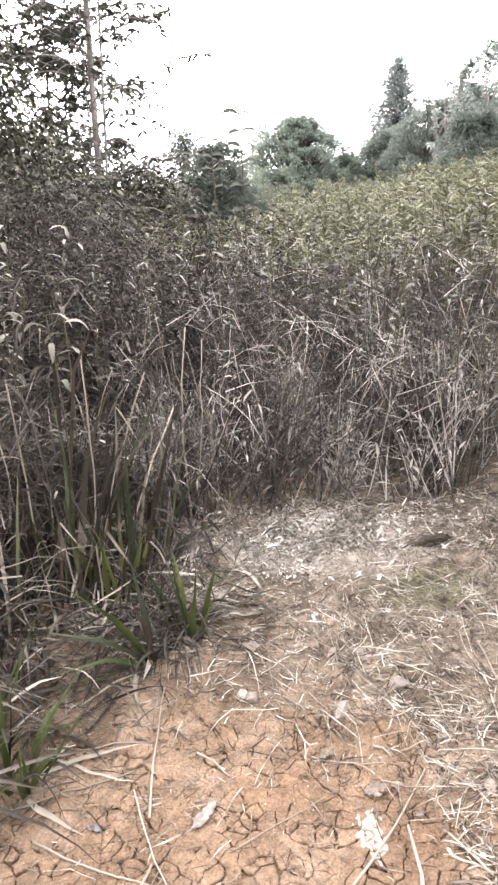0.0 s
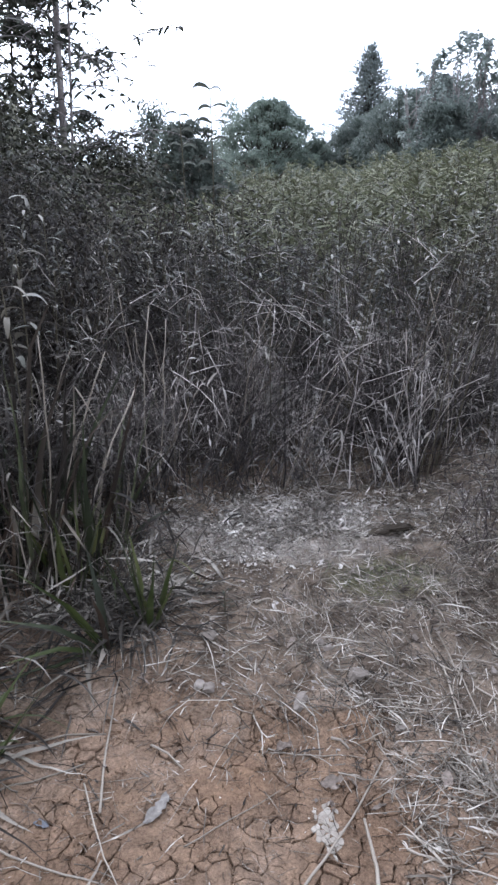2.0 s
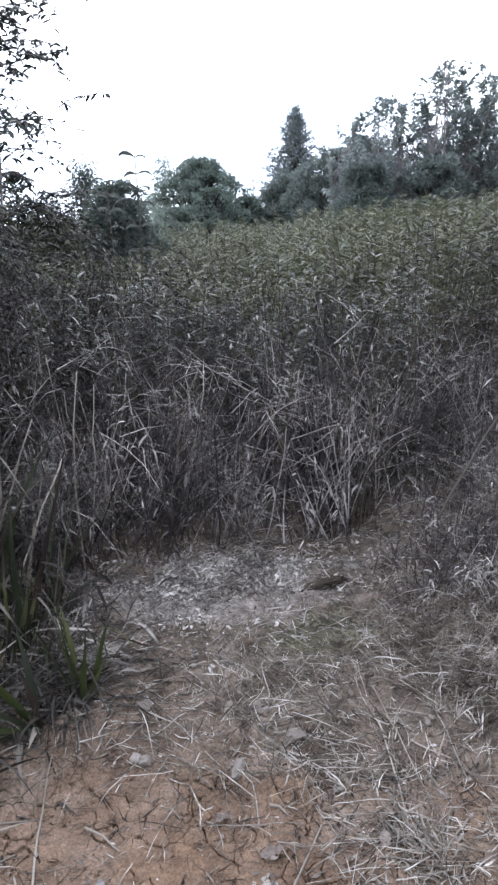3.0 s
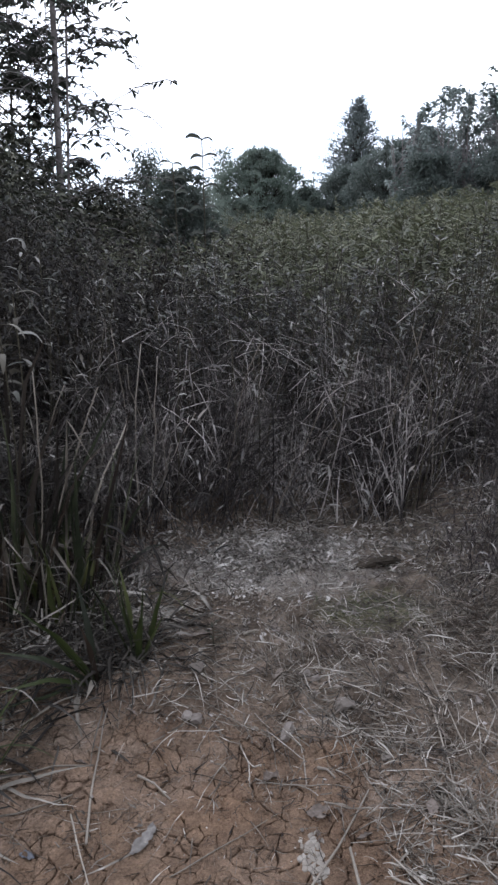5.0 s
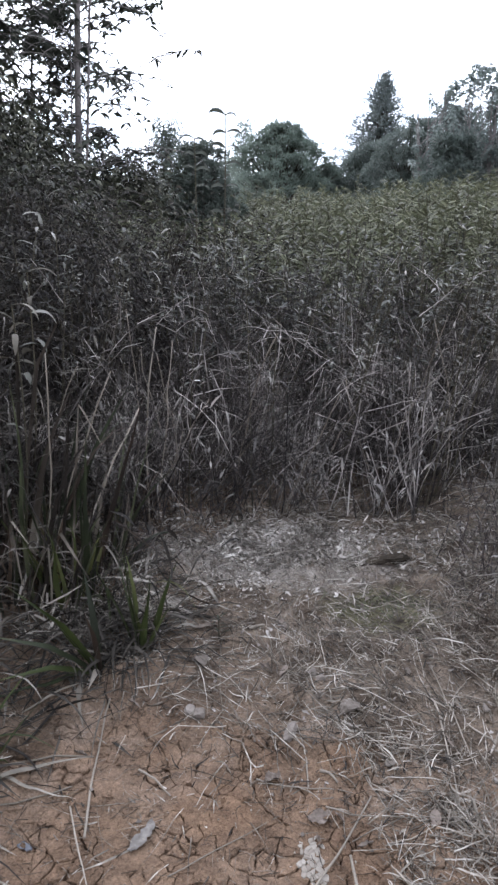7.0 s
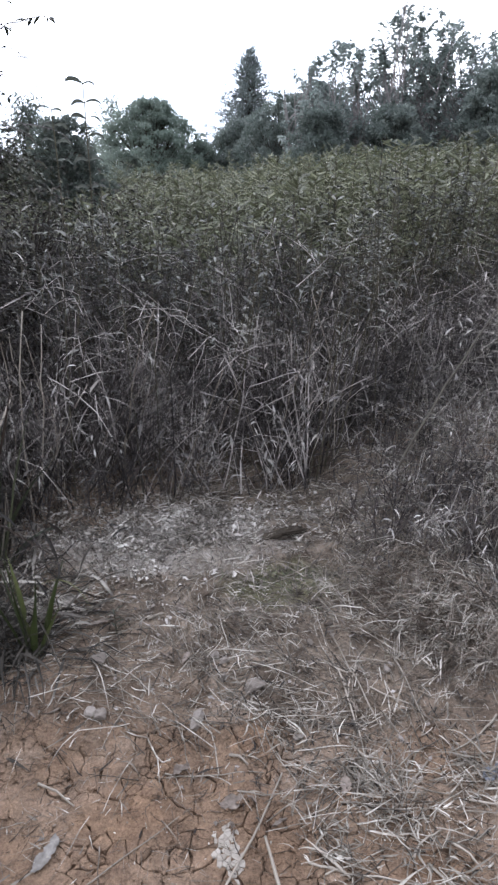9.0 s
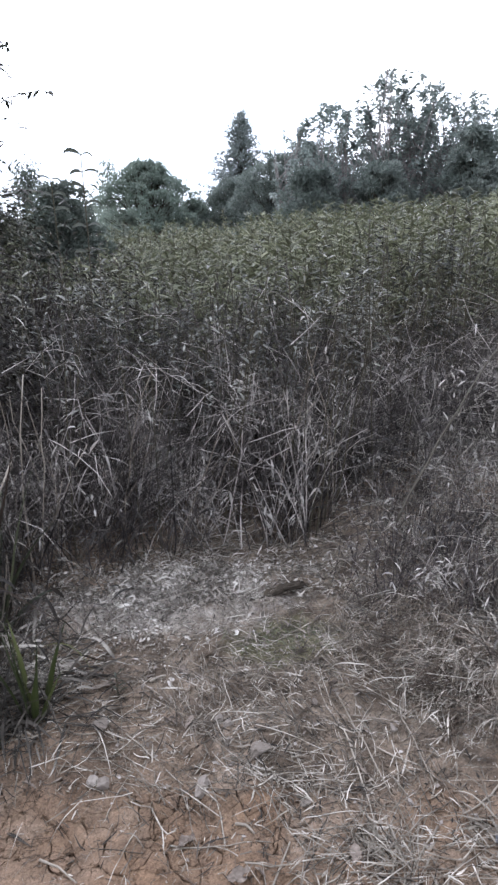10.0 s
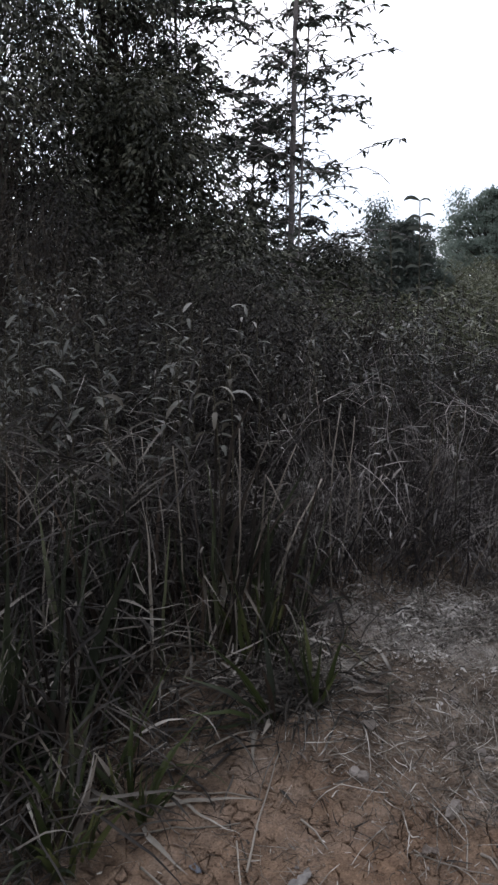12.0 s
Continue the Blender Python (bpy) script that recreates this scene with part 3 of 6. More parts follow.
def lobed_tree(name, base, top, low, widths, lobes, size, leaves, leaf, leaf_mat, label, seed, trunk_r=0.08, lean=0.0, shoots=0, flat=0.72):
    """A tree or bush whose crown is many small billows of leaves of uneven size, each on its own limb."""
    rng = np.random.RandomState(seed)
    z0 = float(height(*base))
    t = thing(name, (*base, z0), label, "tree" if top > 2.5 else "bush")
    u = rng.uniform(0, 1, lobes) ** 0.8
    u[:3] = (0.97, 0.93, 0.88)
    r = size * rng.uniform(0.55, 1.25, lobes) * (1.15 - 0.5 * u)
    lim = np.interp(u, np.linspace(0, 1, len(widths)), widths)
    rr = np.maximum(lim - 0.7 * r, 0) * np.sqrt(rng.uniform(0.05, 1, lobes))
    a = rng.uniform(0, 2 * np.pi, lobes)
    c = np.stack([rr * np.cos(a) + lean * (1 - u), rr * np.sin(a), low + (top - low) * u - 0.55 * r], -1)
    n = np.maximum((leaves * r ** 2 / np.sum(r ** 2)).astype(int), 8)
    k = np.repeat(np.arange(lobes), n)
    m = len(k)
    d = unit(rng.normal(0, 1, (m, 3)) + np.array([0, 0, 0.35]))
    rad = 1.0 - 0.55 * rng.uniform(0, 1, m) ** 1.6 + 0.12 * rng.normal(0, 1, m) + 0.22 * np.sin(3.1 * d[:, 0] + 2.3 * k) * np.sin(4.3 * d[:, 1] + 1.7 * k)
    p = c[k] + d * (r[k] * rad)[:, None] * np.array([1.1, 1.1, flat])
    if shoots:
        g = rng.randint(0, lobes, shoots)
        st = c[g] + np.stack([rng.normal(0, 0.4, shoots) * r[g], rng.normal(0, 0.4, shoots) * r[g], 0.5 * r[g]], -1)
        ways = np.stack([rng.normal(0, 0.35, shoots), rng.normal(0, 0.35, shoots), np.ones(shoots)], -1)
        line = grow(st, ways, r[g] * rng.uniform(0.5, 1.1, shoots), 0.1, 4, 0.08, rng)
        extra = line[:, rng.randint(1, 5, 12)].reshape(-1, 3) + rng.normal(0, 0.25 * leaf, (shoots * 12, 3))
        p = np.concatenate([p, extra])
        d = np.concatenate([d, unit(rng.normal(0, 1, (len(extra), 3)))])
        m = len(p)
    d = unit(d + rng.normal(0, 0.55, (m, 3)))
    s = np.linspace(0, 1, 6)[:, None]
    bole = np.concatenate([lean * 0.3 * s, 0 * s, (top * 0.82) * s - 0.05], 1)
    bole[1:, :2] += np.cumsum(rng.normal(0, 0.02 * top / 4, (5, 2)), 0)
    trunk = part("trunk", *tubes(bole[None], trunk_r, 0.25, 7), BARK_DARK, t)
    st = along(bole, np.clip((c[:, 2] / top) * rng.uniform(0.45, 0.8, lobes), 0.03, 0.95))
    q = np.linspace(0, 1, 5)
    limb = st[:, None] + (c - st)[:, None] * q[None, :, None]
    limb[:, 1:4] += rng.normal(0, 0.05, (lobes, 3, 3)) * r[:, None, None]
    part("branchwork", *tubes(limb, trunk_r * 0.25, 0.3, 4), BARK_DARK, trunk)
    v, f = strips(grow(p, d, leaf * rng.uniform(0.55, 1.25, m), 0.35, 1), leaf * 0.55 * rng.uniform(0.6, 1.2, m), None, rng, "oval", 0.9)
    part("crown", v, f, leaf_mat, t)
    return t


def conifer_tree(base, top, low, reach, seed):
    """A narrow cone of level boughs that carry short sprays, ragged at the edge."""
    rng = np.random.RandomState(seed)
    t = thing("conifer", (*base, float(height(*base))), "tall conical conifer with dense dark foliage", "tree")
    s = np.linspace(0, 1, 9)[:, None]
    bole = np.concatenate([0 * s, 0 * s, top * s - 0.05], 1)
    trunk = part("trunk", *tubes(bole[None], 0.14, 0.1, 8), BARK_DARK, t)
    n = 1000
    u = 1 - ((np.arange(n) + 0.5) / n) ** 0.62
    z = low + (top - 0.1 - low) * u
    a = 2.39996 * np.arange(n) + rng.normal(0, 0.5, n)
    L = (0.12 + reach * (1 - u) ** 0.9) * rng.uniform(0.45, 1.28, n)
    rise = 0.15 + 0.9 * u ** 2
    d = np.stack([np.cos(a), np.sin(a), rise], -1)
    line = grow(np.stack([0 * z, 0 * z, z], -1), d, L, 0.25, 5, 0.05, rng)
    part("branchwork", *tubes(line, 0.022, 0.3, 3), BARK_DARK, trunk)
    per = 21
    k = np.repeat(np.arange(n), per)
    m = len(k)
    f = np.sqrt(rng.uniform(0.06, 1.0, m)) * 4.999
    j = f.astype(int)
    p = line[k, j] + (line[k, j + 1] - line[k, j]) * (f - j)[:, None] + rng.normal(0, 0.075, (m, 3))
    w = unit(d[k] * 0.6 + rng.normal(0, 0.6, (m, 3)) + np.array([0, 0, 0.3]))
    part("crown", *strips(grow(p, w, 0.17 * rng.uniform(0.5, 1.2, m), 0.2, 1), 0.07 * rng.uniform(0.5, 1.2, m), None, rng, "oval", 0.9), LEAF_CONE, t)
    return t


def tufted_tree(base, top, r, tips, seed):
    """An open crown: pale stems fork upward and each twig ends in a whorl of large leaves."""
    rng = np.random.RandomState(seed)
    t = thing("large_leaved_tree", (*base, float(height(*base))), "open-crowned tree with large grey-green leaves in tufts", "tree", "large-leaved trees")
    stems = 4
    lines = []
    for i in range(stems):
        a = rng.uniform(0, 2 * np.pi)
        lines.append(grow(np.array([[0, 0, -0.05]]), np.array([[0.28 * np.cos(a) * r, 0.28 * np.sin(a) * r, 1.0]]), top * rng.uniform(0.72, 0.95), -0.1, 8, 0.035, rng)[0])
        part("trunk", *tubes(lines[-1][None], 0.028 * rng.uniform(0.7, 1.1), 0.35, 6), BARK, t)
    u = rng.uniform(0, 1, tips) ** 0.75
    a = rng.uniform(0, 2 * np.pi, tips)
    rr = r * np.interp(u, [0, 0.35, 0.7, 0.9, 1.0], [0.75, 1.05, 0.9, 0.6, 0.25]) * np.sqrt(rng.uniform(0.08, 1.1, tips))
    c = np.stack([rr * np.cos(a), rr * np.sin(a), 0.9 + (top - 0.95) * u], -1)
    w = rng.randint(0, stems, tips)
    st = np.stack([along(lines[w[i]], [np.clip(c[i, 2] / top * rng.uniform(0.55, 0.88), 0.05, 0.95)])[0] for i in range(tips)])
    q = np.linspace(0, 1, 6)
    limb = st[:, None] + (c - st)[:, None] * q[None, :, None]
    limb[:, :, 2] -= (np.sin(np.pi * q) * 0.18)[None] * np.linalg.norm((c - st)[:, :2], axis=1)[:, None]
    limb[:, 1:5] += rng.normal(0, 0.02, (tips, 4, 3))
    part("branchwork", *tubes(limb, 0.014, 0.45, 4), BARK, t.children[0])
    per = 26
    k = np.repeat(np.arange(tips), per)
    m = len(k)
    back = rng.uniform(0, 1, m) ** 2
    p = limb[k, 5] + (limb[k, 4] - limb[k, 5]) * back[:, None] + rng.normal(0, 0.035, (m, 3))
    d = any_way(m, rng, rng.uniform(-0.5, 0.9, m))
    v, f = strips(grow(p, d, 0.175 * rng.uniform(0.55, 1.2, m), rng.uniform(0.3, 1.1, m), 2), 0.078 * rng.uniform(0.7, 1.2, m), None, rng, "leaf", 0.7)
    part("crown", v, f, LEAF_BROAD, t)
    return t


# slender gum tree with a grey trunk
gum_tree((-1.93, 7.75), 6.6, [(0.02, 0.0, 1.0, 1.0), (0.17, 0.1, 0.92, 0.42), (-0.14, 0.1, 0.7, 0.25)], 118, 1.0, 11,
         "slender gum tree with smooth grey trunk and drooping leaves", BARK, 0.10, 0.10, 11)
gum_tree((-2.62, 8.4), 3.7, [(0.0, 0.0, 1.0, 0.6), (0.3, 0.1, 0.8, 0.4)], 52, 0.85, 12, "leafy young gum tree behind the thicket", BARK_DARK, 0.10, 0.08, 14, 6)
gum_tree((-3.45, 7.9), 5.6, [(0.0, 0.0, 1.0, 0.8), (-0.3, 0.2, 0.9, 0.5)], 56, 1.1, 13, "tall gum tree with hanging leafy boughs", BARK_DARK, 0.11, 0.15, 16, 6)
# dark leafy trees crowding at the edge of the bank
for i, (bx, by, tp, r, n) in enumerate([(-4.05, 7.3, 5.3, 1.2, 370), (-3.15, 6.4, 3.1, 0.8, 230), (-5.2, 6.4, 5.8, 1.4, 280), (-4.2, 5.4, 4.2, 1.05, 290),
                                        (-3.5, 4.7, 2.6, 0.8, 130), (-2.3, 6.6, 1.75, 0.6, 160), (-1.65, 8.3, 1.45, 0.5, 130), (-1.6, 10.4, 1.5, 0.45, 90),
                                        (-2.75, 4.2, 1.75, 0.6, 90), (-2.1, 4.7, 1.45, 0.55, 90), (-2.2, 3.6, 1.35, 0.5, 70), (-1.75, 5.6, 1.4, 0.55, 70),
                                        (-1.25, 3.45, 1.02, 0.45, 84), (-0.82, 3.75, 1.0, 0.44, 84), (-0.80, 3.15, 0.86, 0.36, 64), (-1.6, 3.1, 1.0, 0.44, 74), (-0.42, 4.1, 1.0, 0.40, 66), (-1.3, 4.4, 1.15, 0.5, 84)]):
    tree("leafy_tree" if tp > 3 else "leafy_shrub", (bx, by), tp, 0, 0, r, 0.35, n, 92 if by > 5 else 70, 0.080 if by > 5 else 0.042, 0.027 if by > 5 else 0.0095, LEAF_DARK if by > 5 else LEAF_SHRUB_SHADED, BARK_DARK,
         "dense dark-green leafy tree in shade" if tp > 3 else "dense brown leafy shrub among the weeds, darkened for tree shade", 20 + i, 0.05, "round", 0.2, 2, 0.8)
# small trees between the shrubs and the field
tree("thin_tree", (-2.25, 16.2), 3.2, 0, 0, 0.5, 0.6, 110, 60, 0.10, 0.034, LEAF_BUSH, BARK_DARK, "thin wispy tree standing in the weeds", 31, 0.035, "column", 0.16, 1, 1.0)
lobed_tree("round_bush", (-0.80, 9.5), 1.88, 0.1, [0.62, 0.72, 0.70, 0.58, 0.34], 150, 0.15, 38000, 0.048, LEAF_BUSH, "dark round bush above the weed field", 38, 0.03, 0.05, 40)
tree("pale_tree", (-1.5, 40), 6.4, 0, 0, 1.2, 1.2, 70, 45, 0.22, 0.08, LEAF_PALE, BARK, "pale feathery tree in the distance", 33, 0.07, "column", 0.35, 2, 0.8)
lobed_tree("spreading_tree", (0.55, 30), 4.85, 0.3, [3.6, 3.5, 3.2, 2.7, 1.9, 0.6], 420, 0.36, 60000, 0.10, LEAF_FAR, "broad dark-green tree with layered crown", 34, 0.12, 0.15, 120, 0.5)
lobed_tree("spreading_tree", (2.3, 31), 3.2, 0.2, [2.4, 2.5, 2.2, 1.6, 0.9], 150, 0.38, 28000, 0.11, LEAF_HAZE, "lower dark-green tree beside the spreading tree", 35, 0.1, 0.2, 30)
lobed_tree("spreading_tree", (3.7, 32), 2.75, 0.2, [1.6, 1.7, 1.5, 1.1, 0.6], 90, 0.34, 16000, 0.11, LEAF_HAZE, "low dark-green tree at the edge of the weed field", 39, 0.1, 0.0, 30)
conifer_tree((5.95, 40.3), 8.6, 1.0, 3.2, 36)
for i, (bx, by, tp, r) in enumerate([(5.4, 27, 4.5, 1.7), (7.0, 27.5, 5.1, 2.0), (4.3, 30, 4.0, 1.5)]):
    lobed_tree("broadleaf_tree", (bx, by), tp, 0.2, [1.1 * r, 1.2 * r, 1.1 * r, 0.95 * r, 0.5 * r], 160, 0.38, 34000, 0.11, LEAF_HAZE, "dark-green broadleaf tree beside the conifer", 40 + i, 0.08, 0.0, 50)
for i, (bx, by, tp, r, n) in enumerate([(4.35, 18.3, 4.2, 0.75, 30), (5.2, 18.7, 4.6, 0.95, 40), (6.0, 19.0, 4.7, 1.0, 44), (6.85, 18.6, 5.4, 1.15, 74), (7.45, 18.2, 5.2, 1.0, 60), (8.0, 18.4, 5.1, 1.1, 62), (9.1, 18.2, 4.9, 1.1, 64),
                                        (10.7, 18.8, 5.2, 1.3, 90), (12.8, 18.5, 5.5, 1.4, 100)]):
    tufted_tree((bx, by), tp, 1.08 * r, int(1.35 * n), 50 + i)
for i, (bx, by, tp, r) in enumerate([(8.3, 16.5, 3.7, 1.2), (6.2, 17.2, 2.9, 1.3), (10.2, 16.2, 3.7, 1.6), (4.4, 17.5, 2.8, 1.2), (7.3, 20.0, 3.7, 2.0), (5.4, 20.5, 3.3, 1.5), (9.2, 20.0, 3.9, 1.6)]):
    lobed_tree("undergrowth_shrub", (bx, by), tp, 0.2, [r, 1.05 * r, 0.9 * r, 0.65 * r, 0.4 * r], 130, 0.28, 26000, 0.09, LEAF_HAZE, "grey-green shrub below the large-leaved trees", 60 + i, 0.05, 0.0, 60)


def bare_tree(base, top, seed):
    rng = np.random.RandomState(seed)
    z0 = float(height(*base))
    t = thing("bare_tree", (base[0], base[1], z0), "leafless pale tree with fine upright twigs", "tree")
    s = np.linspace(0, 1, 9)[:, None]
    trunk = np.concatenate([0.25 * s ** 2, 0 * s, top * s - 0.05], 1)
    bole = part("trunk", *tubes(trunk[None], 0.020, 0.2, 7), BARK, t)
    n = 46
    f = rng.uniform(0.45, 1.0, n)
    st = np.stack([0.25 * f ** 2, 0 * f, top * f], -1)
    d = any_way(n, rng, rng.uniform(1.2, 2.4, n), 0.8)
    p = grow(st, d, rng.uniform(0.5, 1.3, n), -0.2, 5, 0.06, rng)
    part("twigwork", *tubes(p, 0.006, 0.25, 4), BARK, bole)
    return t


bare_tree((6.05, 17.6), 5.2, 71)


# ---- far woods closing the land all round ----
def far_woods():
    rng = np.random.RandomState(81)
    n = 340
    a = rng.uniform(0, 2 * np.pi, n)
    d = rng.uniform(62, 95, n)
    h = rng.uniform(3.5, 6.0, n) + 1.2 * wave(a * 12, a * 3, 5, 1.0)
    per = 90
    c = np.stack([d * np.sin(a), d * np.cos(a), np.zeros(n)], -1)
    cc = np.repeat(c, per, 0)
    hh = np.repeat(h, per)
    m = n * per
    u = rng.uniform(0.05, 1, m)
    r = 2.6 * np.sqrt(np.clip(1 - (2 * u - 0.8) ** 2 / 1.5, 0.05, 1)) * np.sqrt(rng.uniform(0.2, 1, m))
    b = rng.uniform(0, 2 * np.pi, m)
    p = cc + np.stack([r * np.cos(b), r * np.sin(b), hh * u], -1)
    p[:, 2] += height(p[:, 0], p[:, 1])
    v, f = strips(grow(p, rng.normal(0, 1, (m, 3)), 0.7 * rng.uniform(0.5, 1.2, m), 0.3, 1), 0.6, None, rng, lie=0.9)
    trunks = grow(np.stack([c[:, 0], c[:, 1], height(c[:, 0], c[:, 1]) - 0.1], -1), np.tile([0, 0, 1.0], (n, 1)), h * 0.8, 0.0, 3)
    far = thing("far_woods", (0, 0, 0), "distant line of hazy green trees", "woods", kind="stuff")
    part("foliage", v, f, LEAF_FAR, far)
    part("trunks", *tubes(trunks, 0.12, 0.4, 4), BARK_DARK, far)


far_woods()


# ---- weeds: slender leafy stalks, thick as a wall and running back into a field ----
def leafy_stalks(name, x, y, h, leaves, leaf_len, leaf_w, radius, low, leaf_mat, stem_mat, label, seed, k=2, fold=None, lean=0.16, droop=0.28):
    rng = np.random.RandomState(seed)
    n = len(x)
    base = ground_points(x, y, -0.02)
    d = np.stack([rng.normal(0, lean, n), rng.normal(0, lean, n), np.ones(n)], -1)
    paths = grow(base, d, h, rng.uniform(-0.05, 0.15, n), 4, 0.05, rng)
    t = thing(name, (0, 0, 0), label, "weeds", kind="stuff")
    part("stalks", *tubes(paths, radius, 0.45, 3), stem_mat, t)
    m = n * leaves
    i = np.repeat(np.arange(n), leaves)
    s = low + (1 - low) * rng.uniform(0, 1, m) ** 0.75
    q = s * 4
    j = np.minimum(np.floor(q).astype(int), 3)
    p = paths[i, j] + (paths[i, j + 1] - paths[i, j]) * (q - j)[:, None]
    w = any_way(m, rng, rng.uniform(-0.4, 1.0, m))
    L = leaf_len * rng.uniform(0.55, 1.25, m)
    v, f = strips(grow(p, w, L, droop, k), leaf_w * rng.uniform(0.7, 1.25, m), fold, rng, "leaf" if k > 1 else "oval", lie=0.45)
    part("leaves", v, f, leaf_mat, t)
    return t


def wall_line(x):
    """Where the thicket begins, as a distance ahead."""
    x = np.asarray(x, float)
    return 2.52 + 0.16 * np.clip((x + 0.4) / 0.8, 0, 1) + 0.05 * wave(x, x * 0, 9, 4.0) + 0.28 * np.clip((x - 0.95) / 0.5, 0, 1) - 0.75 * np.clip((-x - 0.75) / 0.7, 0, 1)


rng = np.random.RandomState(101)
# standing weeds right behind the dead front
n = 3000
yy = 2.2 + 4.0 * rng.uniform(0, 1, n) ** 1.3
xx = rng.uniform(-1, 1, n) * (0.75 * yy + 0.9) + 0.05 * yy
keep = (yy > wall_line(xx) + 0.30) & ((xx < 0.2) | (yy < 3.9 + 0.5 * rng.uniform(0, 1, n))) & ((xx > -0.3) | (yy > 5.2) | (rng.uniform(0, 1, n) < 0.32))
xx, yy = xx[keep], yy[keep]


def weed_height(x, y):
    side = x / y
    dip = 0.30 * np.exp(-((side + 0.08) / 0.08) ** 2) * np.clip((y - 4.5) / 1.5, 0, 1) * (y < 9.6)
    return np.clip(0.90 + 0.075 * (y - 3.0), 0.9, 1.5) - dip + 0.42 * np.clip(side - 0.15, 0, 0.5) + 0.35 * np.clip(-side - 0.08, 0, 0.5) + 1.2 * np.clip(-side - 0.35, 0, 0.45)


hh = weed_height(xx, yy) * rng.uniform(0.74, 1.06, len(xx))
leafy_stalks("weed_thicket", xx, yy, hh, 40, 0.043, 0.0100, 0.0030, 0.34, LEAF_WEED, STEM_WEED, "dense grey-green weeds with narrow leaves", 102)
# the field behind
n = 3700
yy = 3.8 + 11.3 * rng.uniform(0, 1, n) ** 1.2
xx = rng.uniform(-1, 1, n) * (0.62 * yy + 1.0) + 0.04 * yy
keep = (yy > 5.6) | (xx > 0.1)
xx, yy = xx[keep], yy[keep]
n = len(xx)
hh = weed_height(xx, yy) * rng.uniform(0.78, 1.04, n)
leafy_stalks("weed_field", xx, yy, hh, 54, 0.068, 0.0165, 0.004, 0.45, LEAF_FIELD, STEM_WEED, "green field of tall leafy weeds", 103, 1)
n = 2600
yy = 14 + 24 * rng.uniform(0, 1, n) ** 1.2
xx = rng.uniform(-1, 1, n) * (0.6 * yy + 1.0) + 0.05 * yy
hh = (1.42 + 0.3 * np.clip(xx / yy - 0.15, 0, 0.5)) * rng.uniform(0.78, 1.08, n)
leafy_stalks("far_weed_field", xx, yy, hh, 46, 0.115, 0.036, 0.006, 0.4, LEAF_FIELD, STEM_WEED, "green weed field running back to the trees", 104, 1)


